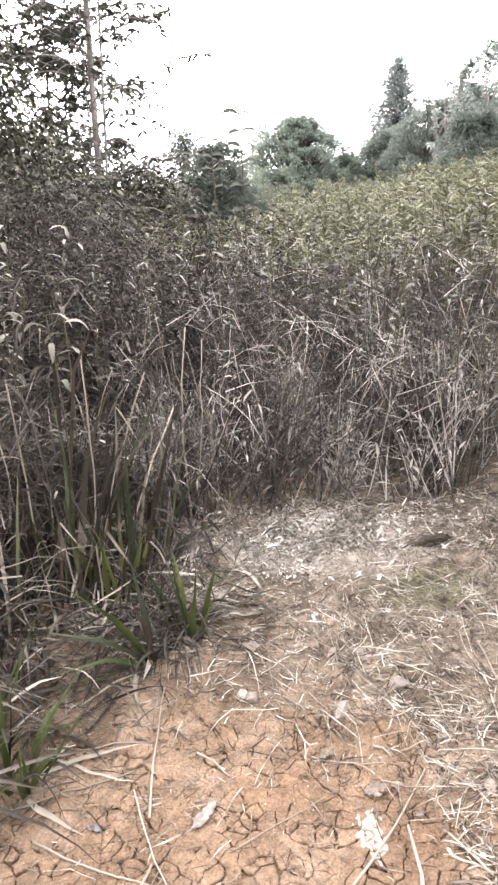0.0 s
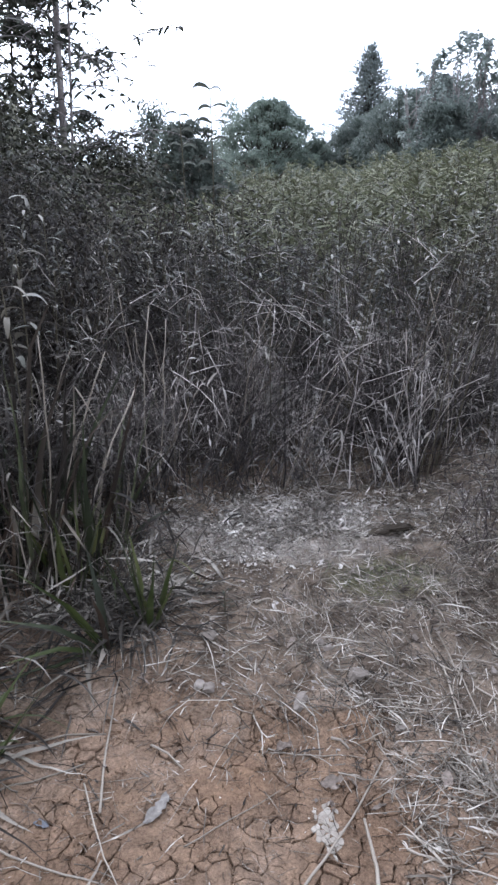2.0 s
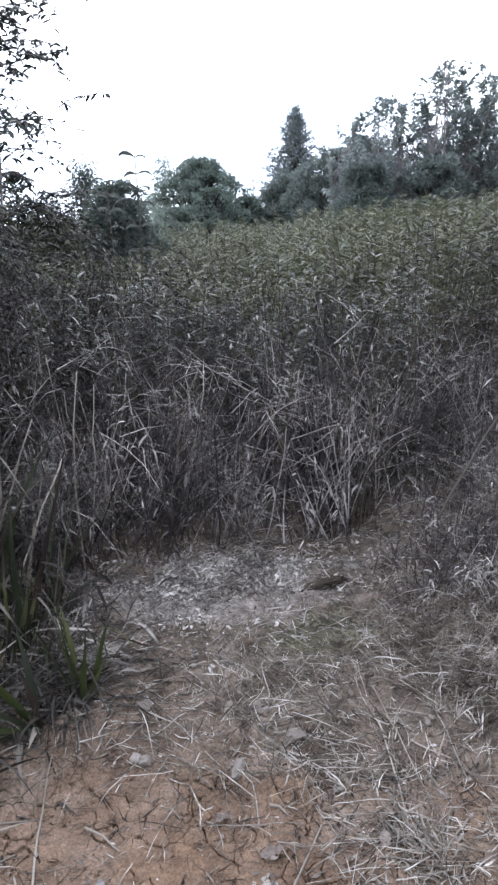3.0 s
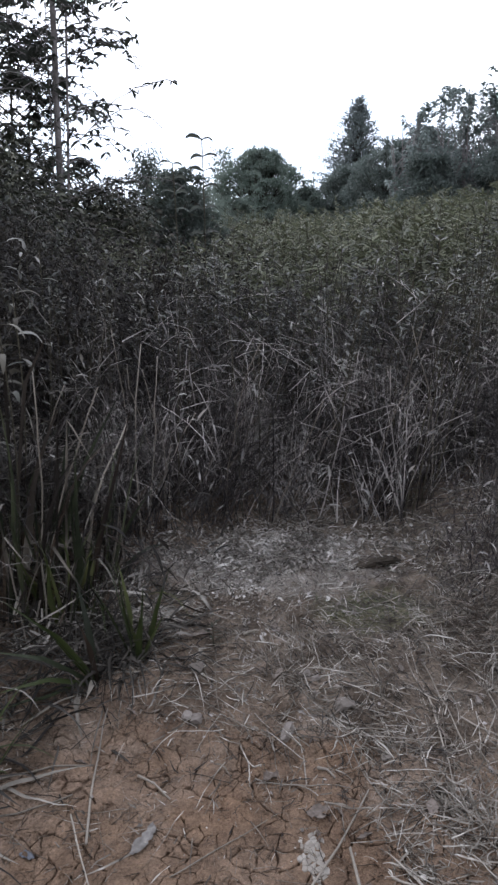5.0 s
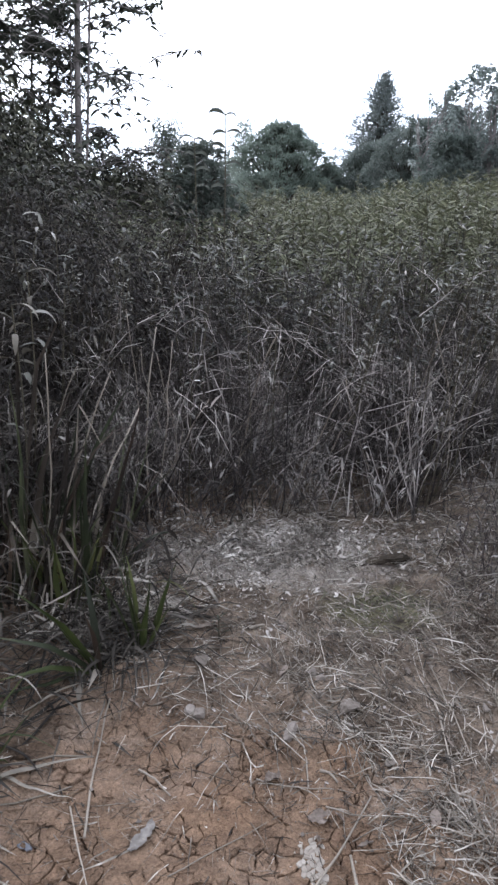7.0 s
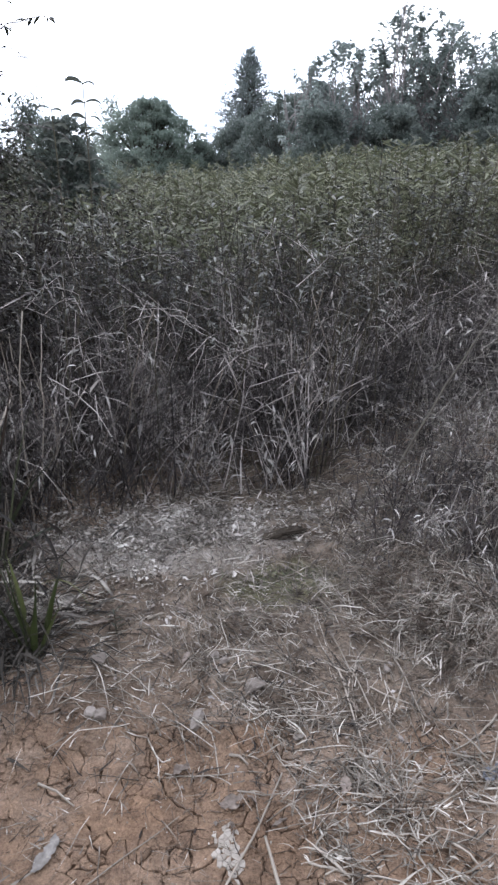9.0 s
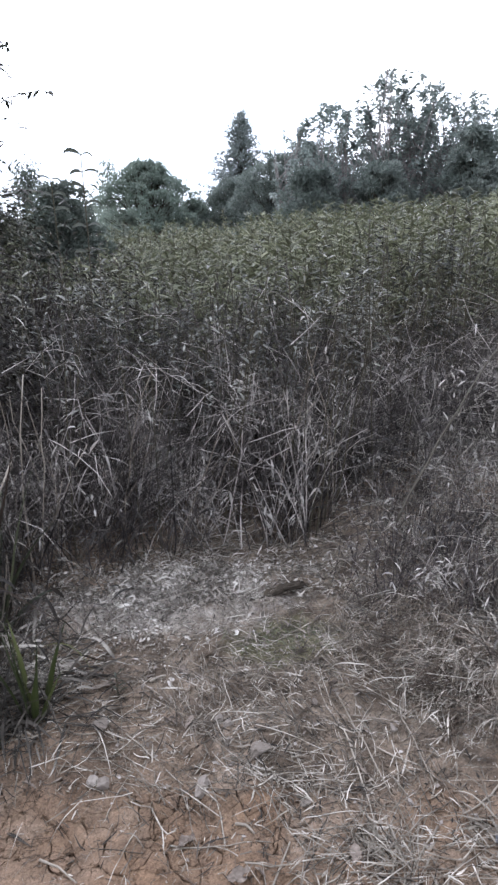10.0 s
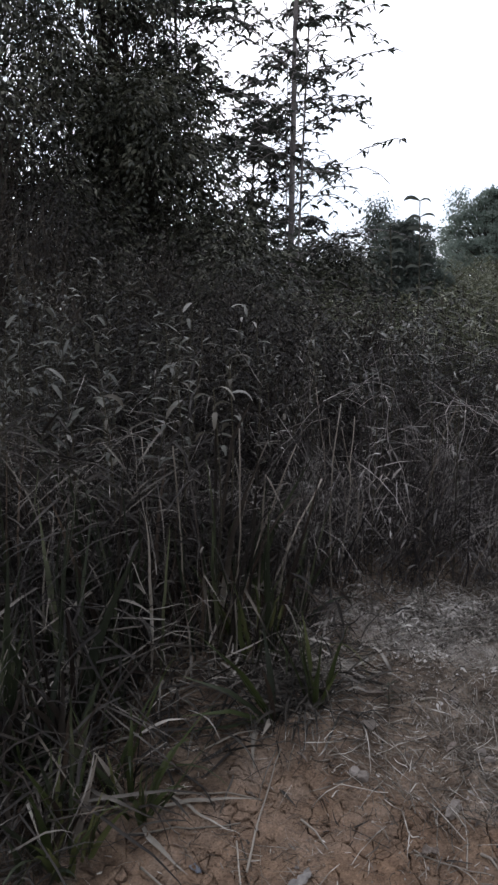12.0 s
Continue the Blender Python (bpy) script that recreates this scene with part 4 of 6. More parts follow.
# ---- dead thicket at the foot of the weeds ----
def dead_thicket():
    rng = np.random.RandomState(111)
    t = thing("dead_thicket", (0, 0, 0), "tangled wall of grey-brown dead stems and leaves", "dead weeds", kind="stuff")
    n = 4800
    x = rng.uniform(-2.6, 3.2, n)
    y = wall_line(x) + 1.35 * rng.uniform(0, 1, n) ** 1.5
    cen = rng.randint(0, 130, n)
    cx, cd = rng.uniform(-2.6, 3.2, 130), rng.uniform(0.02, 0.9, 130)
    clump = rng.uniform(0, 1, n) < 0.72
    x = np.where(clump, cx[cen] + rng.normal(0, 0.07, n), x)
    y = np.where(clump, wall_line(cx[cen]) + cd[cen] + rng.normal(0, 0.07, n), y)
    keep = (x > -0.35) | (rng.uniform(0, 1, n) < 0.5)
    x, y = x[keep], y[keep]
    n = len(x)
    lean = rng.normal(0, 0.30, (n, 2))
    d = np.concatenate([lean, np.ones((n, 1))], 1)
    h = rng.uniform(0.3, 0.95, n) * (0.8 + 0.35 * np.clip(y - wall_line(x), 0, 1)) * np.where(x > 1.0, 0.75, 1.0)
    p1 = grow(ground_points(x, y, -0.01), d, h, rng.uniform(-0.1, 0.5, n), 5, 0.06, rng)
    # broken stems that hang and cross
    m = 5200
    x2 = rng.uniform(-2.6, 3.2, m)
    y2 = wall_line(x2) + 1.1 * rng.uniform(-0.06, 1, m) ** 1.0
    keep = (x2 > -0.35) | (rng.uniform(0, 1, m) < 0.5)
    x2, y2 = x2[keep], y2[keep]
    m = len(x2)
    z2 = rng.uniform(0.03, 0.85, m) ** 1.2 * np.where(x2 > 1.0, 0.7, 1.0)
    d2 = any_way(m, rng, rng.normal(-0.1, 0.7, m))
    p2 = grow(ground_points(x2, y2, 0) + np.stack([0 * z2, 0 * z2, z2], -1), d2, rng.uniform(0.12, 0.5, m), rng.uniform(0, 0.7, m), 4, 0.09, rng)
    p2[:, :, 2] = np.maximum(p2[:, :, 2], height(p2[:, :, 0], p2[:, :, 1]) + 0.004)
    part("standing_stems", *tubes(p1, 0.0010 + 0.0030 * rng.uniform(0, 1, n) ** 3, 0.5, 3), STEM_DEAD, t)
    part("fallen_stems", *tubes(p2, rng.uniform(0.0009, 0.0022, m), 0.5, 3), STEM_DEAD, t)
    # dry leaves hanging on the stems
    k = 16000
    i = rng.randint(0, n, k)
    s = rng.uniform(0.15, 1, k) * 5
    j = np.minimum(np.floor(s).astype(int), 4)
    q = p1[i, j] + (p1[i, j + 1] - p1[i, j]) * (s - j)[:, None]
    v, f = strips(grow(q, any_way(k, rng, rng.normal(-0.3, 0.9, k)), rng.uniform(0.02, 0.075, k), 0.7, 3), 0.003 + 0.009 * rng.uniform(0, 1, k) ** 1.6, None, rng, lie=0.7)
    part("dry_leaves", v, f, LEAF_DEAD, t)
    # fine dry grass swept over by the wind
    g = 800
    x3 = rng.uniform(-1.3, 0.2, g)
    y3 = wall_line(x3) + rng.uniform(0.1, 0.7, g)
    d3 = np.stack([rng.normal(0.5, 0.5, g), rng.normal(-0.1, 0.3, g), np.ones(g)], -1)
    p3 = grow(ground_points(x3, y3), d3, rng.uniform(0.6, 1.15, g), rng.uniform(0.4, 1.2, g), 6, 0.03, rng)
    part("swept_grass", *strips(p3, 0.0026, None, rng, "blade"), STEM_DEAD, t)


dead_thicket()


# ---- heap of dry twigs and grass at the foot of the rise ----
def twig_heap():
    rng = np.random.RandomState(121)
    t = thing("twig_heap", (0, 0, 0), "low grey heap of dry twigs, grass and brambles", "brushwood", kind="stuff")
    n = 6000
    x = rng.uniform(0.80, 3.0, n)
    y = 1.45 + 2.3 * rng.uniform(0, 1, n)
    inside = x - brow_line(y) + 0.06 * wave(x, y, 13, 9.0) > 0.17
    x, y = x[inside], y[inside]
    n = len(x)
    body = np.clip((x - 0.85) * 0.9, 0, 1) * np.clip((y - 1.5) * 0.8, 0.15, 1)
    z = rng.uniform(0, 1, n) ** 1.2 * (0.03 + 0.40 * body + 0.25 * np.clip(x - 1.5, 0, 1))
    d = any_way(n, rng, rng.normal(0.05, 0.45, n))
    p = grow(ground_points(x, y) + np.stack([0 * z, 0 * z, z], -1), d, rng.uniform(0.08, 0.42, n), rng.uniform(0, 0.9, n), 3, 0.12, rng)
    p[:, :, 2] = np.maximum(p[:, :, 2], height(p[:, :, 0], p[:, :, 1]) + 0.003)
    part("twigs", *tubes(p, rng.uniform(0.0008, 0.0020, n), 0.5, 3), STRAW_GREY, t)
    m = 2600
    x, y = rng.uniform(0.84, 2.8, m), rng.uniform(1.5, 3.3, m)
    ok = x - brow_line(y) + 0.08 * wave(x, y, 14, 8.0) > 0.20
    x, y = x[ok], y[ok]
    m = len(x)
    d = np.stack([rng.normal(0, 0.25, m), rng.normal(0, 0.25, m), np.ones(m)], -1)
    p = grow(ground_points(x, y), d, rng.uniform(0.14, 0.50, m) * np.clip(0.5 + 0.6 * (x - 0.9), 0.5, 1.1), rng.uniform(0, 0.5, m), 4, 0.08, rng)
    part("upright_stems", *tubes(p, rng.uniform(0.0009, 0.0018, m), 0.5, 3), STEM_DEAD, t)
    k = 4500
    i = rng.randint(0, m, k)
    q = p[i, rng.randint(0, 5, k)] + rng.normal(0, 0.02, (k, 3))
    q[:, 2] = np.maximum(q[:, 2], height(q[:, 0], q[:, 1]) + 0.004)
    v, f = strips(grow(q, any_way(k, rng, rng.normal(0, 0.4, k)), rng.uniform(0.02, 0.055, k), 0.6, 2), rng.uniform(0.003, 0.008, k), 0.3, rng, lie=0.9)
    part("dry_leaves", v, f, LEAF_DEAD, t)
    # bleached grass hanging over the brow
    g = 2600
    y = rng.uniform(1.48, 2.45, g)
    x = brow_line(y) + 0.11 + rng.normal(0, 0.08, g)
    ok = rng.uniform(0, 1, g) < 0.35 + 0.6 * wave(x, y, 19, 9.0) + 0.5 * np.exp(-((y - 1.72) / 0.12) ** 2)
    x, y = x[ok], y[ok]
    g = len(x)
    d = np.stack([rng.normal(-0.5, 0.6, g), rng.normal(-0.5, 0.6, g), rng.uniform(0.0, 0.9, g)], -1)
    p = grow(np.stack([x, y, top_of_soil(x, y) + 0.004], -1), d, rng.uniform(0.05, 0.19, g), rng.uniform(0.4, 1.6, g), 6, 0.10, rng)
    p[:, :, 2] = np.maximum(p[:, :, 2], top_of_soil(p[:, :, 0], p[:, :, 1]) + 0.003)
    part("brow_grass", *strips(p, 0.0012 + 0.0030 * rng.uniform(0, 1, g) ** 2, 0.4, rng, "blade", 0.6), STRAW, t)


twig_heap()


def straw_mat(at, way, count, seed):
    """A mat of dry grass that hangs over the brow, rooted along its top."""
    rng = np.random.RandomState(seed)
    x, y = at
    z = float(top_of_soil(x, y))
    t = thing("straw_mat", (x, y, z), "mat of dry grass drooping over the brow", "straw", "drooping straw mats")
    a = radians(way) + rng.normal(0, 1.0, count)
    off = rng.normal(0, 0.045, (count, 2))
    base = np.concatenate([off, (top_of_soil(x + off[:, 0], y + off[:, 1]) - z)[:, None] + rng.uniform(0.0, 0.05, (count, 1))], 1)
    d = np.stack([np.cos(a), np.sin(a), rng.uniform(0.0, 0.9, count)], -1)
    p = grow(base, d, rng.uniform(0.04, 0.17, count), rng.uniform(0.4, 1.8, count), 7, 0.20, rng)
    p[:, :, 2] = np.maximum(p[:, :, 2], top_of_soil(p[:, :, 0] + x, p[:, :, 1] + y) - z + 0.003)
    half = count * 2 // 3
    part("straw_layer", *tubes(p[:half], rng.uniform(0.0007, 0.0015, half), 0.6, 4), FIBRE, t)["kind"] = "stuff"
    part("blade_layer", *strips(p[half:], 0.0014 + 0.0032 * rng.uniform(0, 1, count - half) ** 2, 0.4, rng, "blade", 0.6), STRAW_GREY, t)["kind"] = "stuff"
    return t


for i, (mx, my, way, c) in enumerate([(0.93, 1.84, 215, 90), (0.99, 1.74, 225, 110), (1.06, 1.66, 235, 110), (1.16, 1.58, 240, 100), (0.90, 1.96, 205, 80), (1.28, 1.52, 245, 90),
                                      (0.88, 2.12, 200, 60), (1.08, 1.86, 215, 90), (1.20, 1.72, 225, 90), (1.02, 2.02, 205, 70)]):
    straw_mat((mx, my), way, int(1.4 * c), 700 + i)


# ---- clumps of dark dead stems standing along the brow ----
def stem_clump(at, count, tall, seed):
    rng = np.random.RandomState(seed)
    x, y = bank(*at)
    z = float(height(x, y))
    t = thing("dead_weed_clump", (x, y, z), "clump of thin dark dead weed stems", "weed", "dead weed clumps on the rise")
    off = rng.normal(0, 0.035, (count, 2))
    base = np.concatenate([off, (height(x + off[:, 0], y + off[:, 1]) - z - 0.01)[:, None]], 1)
    d = np.concatenate([rng.normal(0, 0.28, (count, 2)), np.ones((count, 1))], 1)
    p = grow(base, d, tall * rng.uniform(0.4, 1.1, count), rng.uniform(-0.1, 0.6, count), 5, 0.09, rng)
    for stem in p:
        q = stem[rng.randint(1, 5, 3)]
        side = grow(q, any_way(3, rng, rng.uniform(0.1, 1.2, 3)), rng.uniform(0.03, 0.12, 3), rng.uniform(0, 0.6, 3), 3, 0.10, rng)
        part("stem", *join([tubes(stem[None], rng.uniform(0.0010, 0.0024), 0.4, 4), tubes(side, 0.0009, 0.5, 3)]), STEM_DARK, t)
    m = count * 2
    i = rng.randint(0, count, m)
    q = p[i, rng.randint(2, 6, m)]
    part("leaves", *strips(grow(q, any_way(m, rng, rng.normal(-0.3, 0.5, m)), rng.uniform(0.02, 0.05, m), 0.8, 3), rng.uniform(0.003, 0.008, m), 0.4, rng, "leaf", 0.7), LEAF_DEAD, t)["kind"] = "stuff"
    return t


for i, (at, n, h) in enumerate([((0.90, 2.16), 14, 0.24), ((0.97, 2.06), 12, 0.22), ((1.02, 2.14), 16, 0.28), ((1.10, 2.02), 13, 0.26), ((1.22, 1.80), 10, 0.22), ((1.22, 2.06), 22, 0.36),
                                ((0.92, 2.34), 11, 0.22), ((1.05, 2.36), 18, 0.34), ((1.40, 1.70), 12, 0.24), ((1.34, 1.88), 22, 0.38), ((1.24, 2.30), 22, 0.40), ((1.45, 2.1), 22, 0.42)]):
    stem_clump(at, n, h, 190 + i)


# ---- sedge clumps ----
def sedge(at, count, tall, width, dry, seed, label, spread=0.10, out=0.30, droop=0.38, group="sedge clumps on the mud", fresh=0.0):
    """A clump of folded blades, green ones upright, dead ones arching, often snapped over."""
    rng = np.random.RandomState(seed)
    x, y = bank(*at)
    z0 = float(height(x, y))
    t = thing("sedge_clump", (x, y, z0), label, "grass", group)
    for i in range(count):
        a, r = rng.uniform(0, 6.283), spread * np.sqrt(rng.uniform())
        p = np.array([[r * np.cos(a), r * np.sin(a), -0.02]])
        b = a + rng.normal(0, 0.7)
        d = np.array([[np.cos(b) * out * rng.uniform(0.2, 1.3), np.sin(b) * out * rng.uniform(0.2, 1.3), 1.0]])
        dead = rng.uniform() < dry
        L = tall * rng.uniform(0.4, 1.1)
        path = grow(p, d, L, droop * rng.uniform(0.2, 1.6) * (1.5 if dead else 0.8), 9, 0.03, rng)
        if dead and rng.uniform() < 0.45:
            k = rng.randint(4, 8)
            b = b + rng.normal(0, 0.8)
            fold = unit(np.array([np.cos(b), np.sin(b), rng.uniform(-1.6, 0.3)]))
            path[0, k + 1:] = path[0, k] + fold * (np.arange(1, 10 - k) * L / 9)[:, None]
        low = height(path[:, :, 0] + x, path[:, :, 1] + y) - z0 + 0.004
        path[:, 1:, 2] = np.maximum(path[:, 1:, 2], low[:, 1:])
        v, f = strips(path, width * (rng.uniform(0.25, 1.1) if dead else rng.uniform(0.6, 1.4)), 0.35, rng, "blade", lie=0.6)
        if dead:
            q = rng.uniform()
            part("blade", v, f, BLADE_DRY if q < 0.5 else BLADE_BROWN if q < 0.93 else BLADE_STRAW, t, "dry straw-coloured blade" if q >= 0.93 else "dead brown blade")
        else:
            part("blade", v, f, BLADE_FRESH if rng.uniform() < fresh else BLADE_GREEN if tall > 0.45 or (count > 8 and i % 2) else BLADE_FRESH, t)
    return t


TALL = "tall sedge clump with green and dry drooping blades"
for i, (sx, sy, c, h, w, dry) in enumerate([(-0.62, 2.12, 26, 0.78, 0.020, 0.5), (-0.80, 1.95, 28, 0.76, 0.021, 0.5), (-0.92, 2.05, 26, 0.85, 0.020, 0.6),
                                            (-0.88, 1.60, 28, 0.72, 0.022, 0.45), (-1.15, 1.76, 26, 0.85, 0.024, 0.5), (-0.82, 1.30, 26, 0.50, 0.018, 0.35),
                                            (-1.08, 1.42, 26, 0.66, 0.020, 0.45), (-1.35, 2.15, 26, 0.95, 0.022, 0.6), (-1.0, 1.12, 26, 0.6, 0.018, 0.4),
                                            (-1.3, 1.4, 26, 0.8, 0.020, 0.5), (-0.40, 2.30, 24, 0.6, 0.014, 0.8)]):
    sedge((sx, sy), c, h, 1.15 * w, 0.15 + 0.65 * dry, 200 + i, TALL, 0.13)
sedge((-0.40, 2.10), 24, 0.44, 0.015, 0.25, 227, TALL, 0.08, 0.35, 0.4, fresh=0.6)
sedge((-0.44, 2.10), 16, 0.72, 0.017, 0.35, 228, TALL, 0.09, 0.25, 0.3)
sedge((-0.56, 2.08), 18, 0.80, 0.017, 0.4, 237, TALL, 0.10, 0.25, 0.3)
sedge((-0.145, 1.90), 11, 0.37, 0.022, 0.15, 221, "small upright green sedge tuft", 0.022, 0.28, 0.25, fresh=1.0)
sedge((-0.52, 1.38), 26, 0.36, 0.018, 0.2, 222, "green sedge tuft on bare mud", 0.06, 0.45, 0.5, fresh=0.5)
sedge((-0.62, 1.20), 24, 0.32, 0.017, 0.25, 223, "green sedge tuft on bare mud", 0.06, 0.5, 0.5, fresh=0.5)
sedge((-0.32, 2.20), 20, 0.34, 0.012, 0.8, 225, "low spreading sedge clump, mostly dry", 0.10, 1.2, 1.0)
sedge((-0.80, 1.62), 22, 0.30, 0.013, 0.7, 226, "low spreading sedge clump, mostly dry", 0.10, 1.2, 1.0)


sedge((-0.70, 1.74), 20, 0.55, 0.014, 0.5, 232, TALL, 0.10, 0.5, 0.6)
sedge((-0.66, 1.48), 16, 0.40, 0.012, 0.5, 233, "low spreading sedge clump, half dry", 0.08, 0.8, 0.8)
sedge((-0.95, 1.26), 25, 0.62, 0.018, 0.72, 229, TALL, 0.12)
sedge((-0.74, 1.14), 25, 0.46, 0.015, 0.75, 234, TALL, 0.12, 0.5)
sedge((-0.92, 1.00), 25, 0.5, 0.015, 0.8, 235, TALL, 0.13, 0.5)
sedge((-0.70, 1.34), 30, 0.42, 0.014, 0.65, 236, TALL, 0.10, 0.5)
sedge((-0.84, 1.50), 25, 0.62, 0.018, 0.7, 230, TALL, 0.12)
# Stands out of view, added to shade the clumps beside it.
sedge((-1.5, 1.7), 26, 0.95, 0.022, 0.5, 231, TALL, 0.13)


def withered_reed(base, top, leaves, seed, leaf=0.115):
    """A dying reed: a bent stem with a whorl of broad pale drooping leaves at its head."""
    rng = np.random.RandomState(seed)
    z0 = float(height(*base))
    t = thing("withered_reed", (*base, z0), "withered reed with pale drooping leaves at its head", "reed", "withered reeds")
    end = np.array(top) - np.array([*base, z0])
    s = np.linspace(0, 1, 8)[:, None]
    path = end * s + np.array([0.03, 0.0, 0.0]) * np.sin(np.pi * s)
    part("stem", *tubes(path[None], 0.0032, 0.6, 6), STEM_WEED, t)
    for i in range(leaves):
        q = 1 - 0.045 * i
        p = end * q + np.array([0.03, 0.0, 0.0]) * np.sin(np.pi * q)
        a = 2.4 * i + rng.normal(0, 0.4)
        lp = grow(p[None], np.array([[np.cos(a), np.sin(a), rng.uniform(0.0, 0.7)]]), leaf * rng.uniform(0.6, 1.15), rng.uniform(0.7, 1.4), 7)
        part("leaf", *strips(lp, leaf * 0.16, 0.3, rng, "leaf", 0.4), LEAF_WEED_OBJ if i % 2 else REED_LEAF, t)
    return t


withered_reed((-0.60, 2.10), (-0.612, 2.141, 1.128), 10, 250)
withered_reed((-0.78, 2.20), (-0.80, 2.25, 1.12), 9, 251)
withered_reed((-0.98, 2.05), (-1.02, 2.10, 1.08), 9, 252)
withered_reed((-0.70, 2.45), (-0.66, 2.42, 1.20), 8, 253)


def bent_blade(points, width, mat, label, seed):
    """A broad dead blade that stands and is broken over."""
    rng = np.random.RandomState(seed)
    pts = np.array(points, float)
    pts[0, 2] = float(height(pts[0, 0], pts[0, 1])) - 0.01
    s = np.linspace(0, len(pts) - 1, 13)
    p = np.stack([np.interp(s, np.arange(len(pts)), pts[:, i]) for i in range(3)], -1)
    o = p[0].copy()
    ob = solid("broken_blade", *strips((p - o)[None], width, 0.35, rng, "blade", 0.5), mat, label, "grass", "broken sedge blades")
    ob.location = o
    return ob


BB = "broken dry sedge blade, bent over"
bent_blade([(-0.43, 2.08, 0), (-0.404, 2.091, 0.856), (-0.32, 2.091, 0.705)], 0.015, BLADE_DRY, BB, 260)
bent_blade([(-0.46, 2.06, 0), (-0.437, 2.091, 0.796), (-0.308, 2.141, 0.832)], 0.009, BLADE_DRY, BB, 261)
bent_blade([(-0.60, 2.10, 0), (-0.603, 2.141, 1.03), (-0.564, 2.141, 0.90)], 0.014, BLADE_DRY, BB, 262)
bent_blade([(-0.48, 1.98, 0), (-0.429, 2.091, 0.898), (-0.40, 2.10, 0.92)], 0.016, BLADE_DRY, "dark dead sedge blade standing upright", 263)
bent_blade([(-0.62, 2.08, 0), (-0.545, 2.15, 0.95), (-0.491, 2.191, 1.081), (-0.47, 2.20, 1.075)], 0.013, BLADE_DRY, "dark dead sedge blade standing upright", 264)
bent_blade([(-0.50, 1.90, 0), (-0.63, 1.98, 0.837), (-0.67, 2.0, 0.80)], 0.013, BLADE_DRY, BB, 265)


# the low clump at the corner of the bare mud, its blades thrown to one side
GB = "broad green sedge blade leaning over the mud"
for i, (tip, w, mat, lab) in enumerate([((-0.50, 1.70, 0.467), 0.024, BLADE_FRESH, GB), ((-0.47, 1.72, 0.43), 0.017, BLADE_FRESH, GB), ((-0.532, 1.66, 0.335), 0.014, BLADE_GREEN, GB),
                                        ((-0.487, 1.58, 0.26), 0.015, BLADE_FRESH, GB), ((-0.33, 1.84, 0.46), 0.014, BLADE_GREEN, GB), ((-0.27, 1.66, 0.19), 0.015, BLADE_STRAW, BB),
                                        ((-0.29, 1.70, 0.40), 0.012, BLADE_BROWN, BB)]):
    q = np.array([-0.262, 1.775, 0.167])
    mid = q + (np.array(tip) - q) * 0.5 + np.array([0, 0, 0.022])
    bent_blade([tuple(q), tuple(mid), tip], 1.5 * w, mat, lab, 270 + i)


def sedge_thatch():
    """Dead blades lying between the clumps."""
    rng = np.random.RandomState(240)
    n = 6200
    x, y = rng.uniform(-1.9, -0.25, n), rng.uniform(0.9, 3.0, n)
    ok = x + 0.08 * wave(x, y, 24, 6.0) < -0.60 - 0.06 * np.clip(1.7 - y, 0, 1) + 0.9 * np.clip(y - 1.95, 0, 0.3)
    x, y = x[ok], y[ok]
    n = len(x)
    z = rng.uniform(0, 1, n) ** 1.5 * (0.20 + 0.65 * np.clip((-x - 0.35) / 0.4, 0, 1) * np.clip((y - 1.4) / 0.5, 0, 1))
    p = grow(ground_points(x, y) + np.stack([0 * z, 0 * z, z + 0.005], -1), any_way(n, rng, rng.normal(0.05, 0.5, n)), rng.uniform(0.12, 0.45, n), rng.uniform(0.1, 1.0, n), 5, 0.08, rng)
    p[:, :, 2] = np.maximum(p[:, :, 2], height(p[:, :, 0], p[:, :, 1]) + 0.004)
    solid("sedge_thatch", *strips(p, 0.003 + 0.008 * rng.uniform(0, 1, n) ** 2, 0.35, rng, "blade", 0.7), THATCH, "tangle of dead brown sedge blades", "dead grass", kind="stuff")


sedge_thatch()


def dead_grass_tangle():
    """Fine dead stems and curled leaves standing among the sedge."""
    rng = np.random.RandomState(246)
    t = thing("dead_grass_tangle", (0, 0, 0), "tangle of fine dead stems between the sedge clumps", "dead grass", kind="stuff")
    n = 650
    x, y = rng.uniform(-2.0, -0.30, n), rng.uniform(1.35, 2.75, n)
    ok = x < -0.34 - 0.55 * np.clip((2.05 - y) / 0.6, 0, 1) + 0.06 * wave(x, y, 28, 7.0)
    x, y = x[ok], y[ok]
    n = len(x)
    d = np.concatenate([rng.normal(0, 0.42, (n, 2)), np.ones((n, 1))], 1)
    p = grow(ground_points(x, y, -0.01), d, rng.uniform(0.25, 0.85, n), rng.uniform(0.0, 1.0, n), 6, 0.09, rng)
    # Dark stem and leaf materials here stand in for shade among the sedge.
    part("stems", *tubes(p, rng.uniform(0.0010, 0.0024, n), 0.5, 3), STEM_DARK, t)
    k = 1800
    i = rng.randint(0, n, k)
    q = p[i, rng.randint(1, 7, k)] + rng.normal(0, 0.015, (k, 3))
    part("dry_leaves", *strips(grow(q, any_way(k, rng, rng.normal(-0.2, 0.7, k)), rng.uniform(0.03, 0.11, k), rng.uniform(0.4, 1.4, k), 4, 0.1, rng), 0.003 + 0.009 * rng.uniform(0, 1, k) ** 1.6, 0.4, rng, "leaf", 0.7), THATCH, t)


dead_grass_tangle()


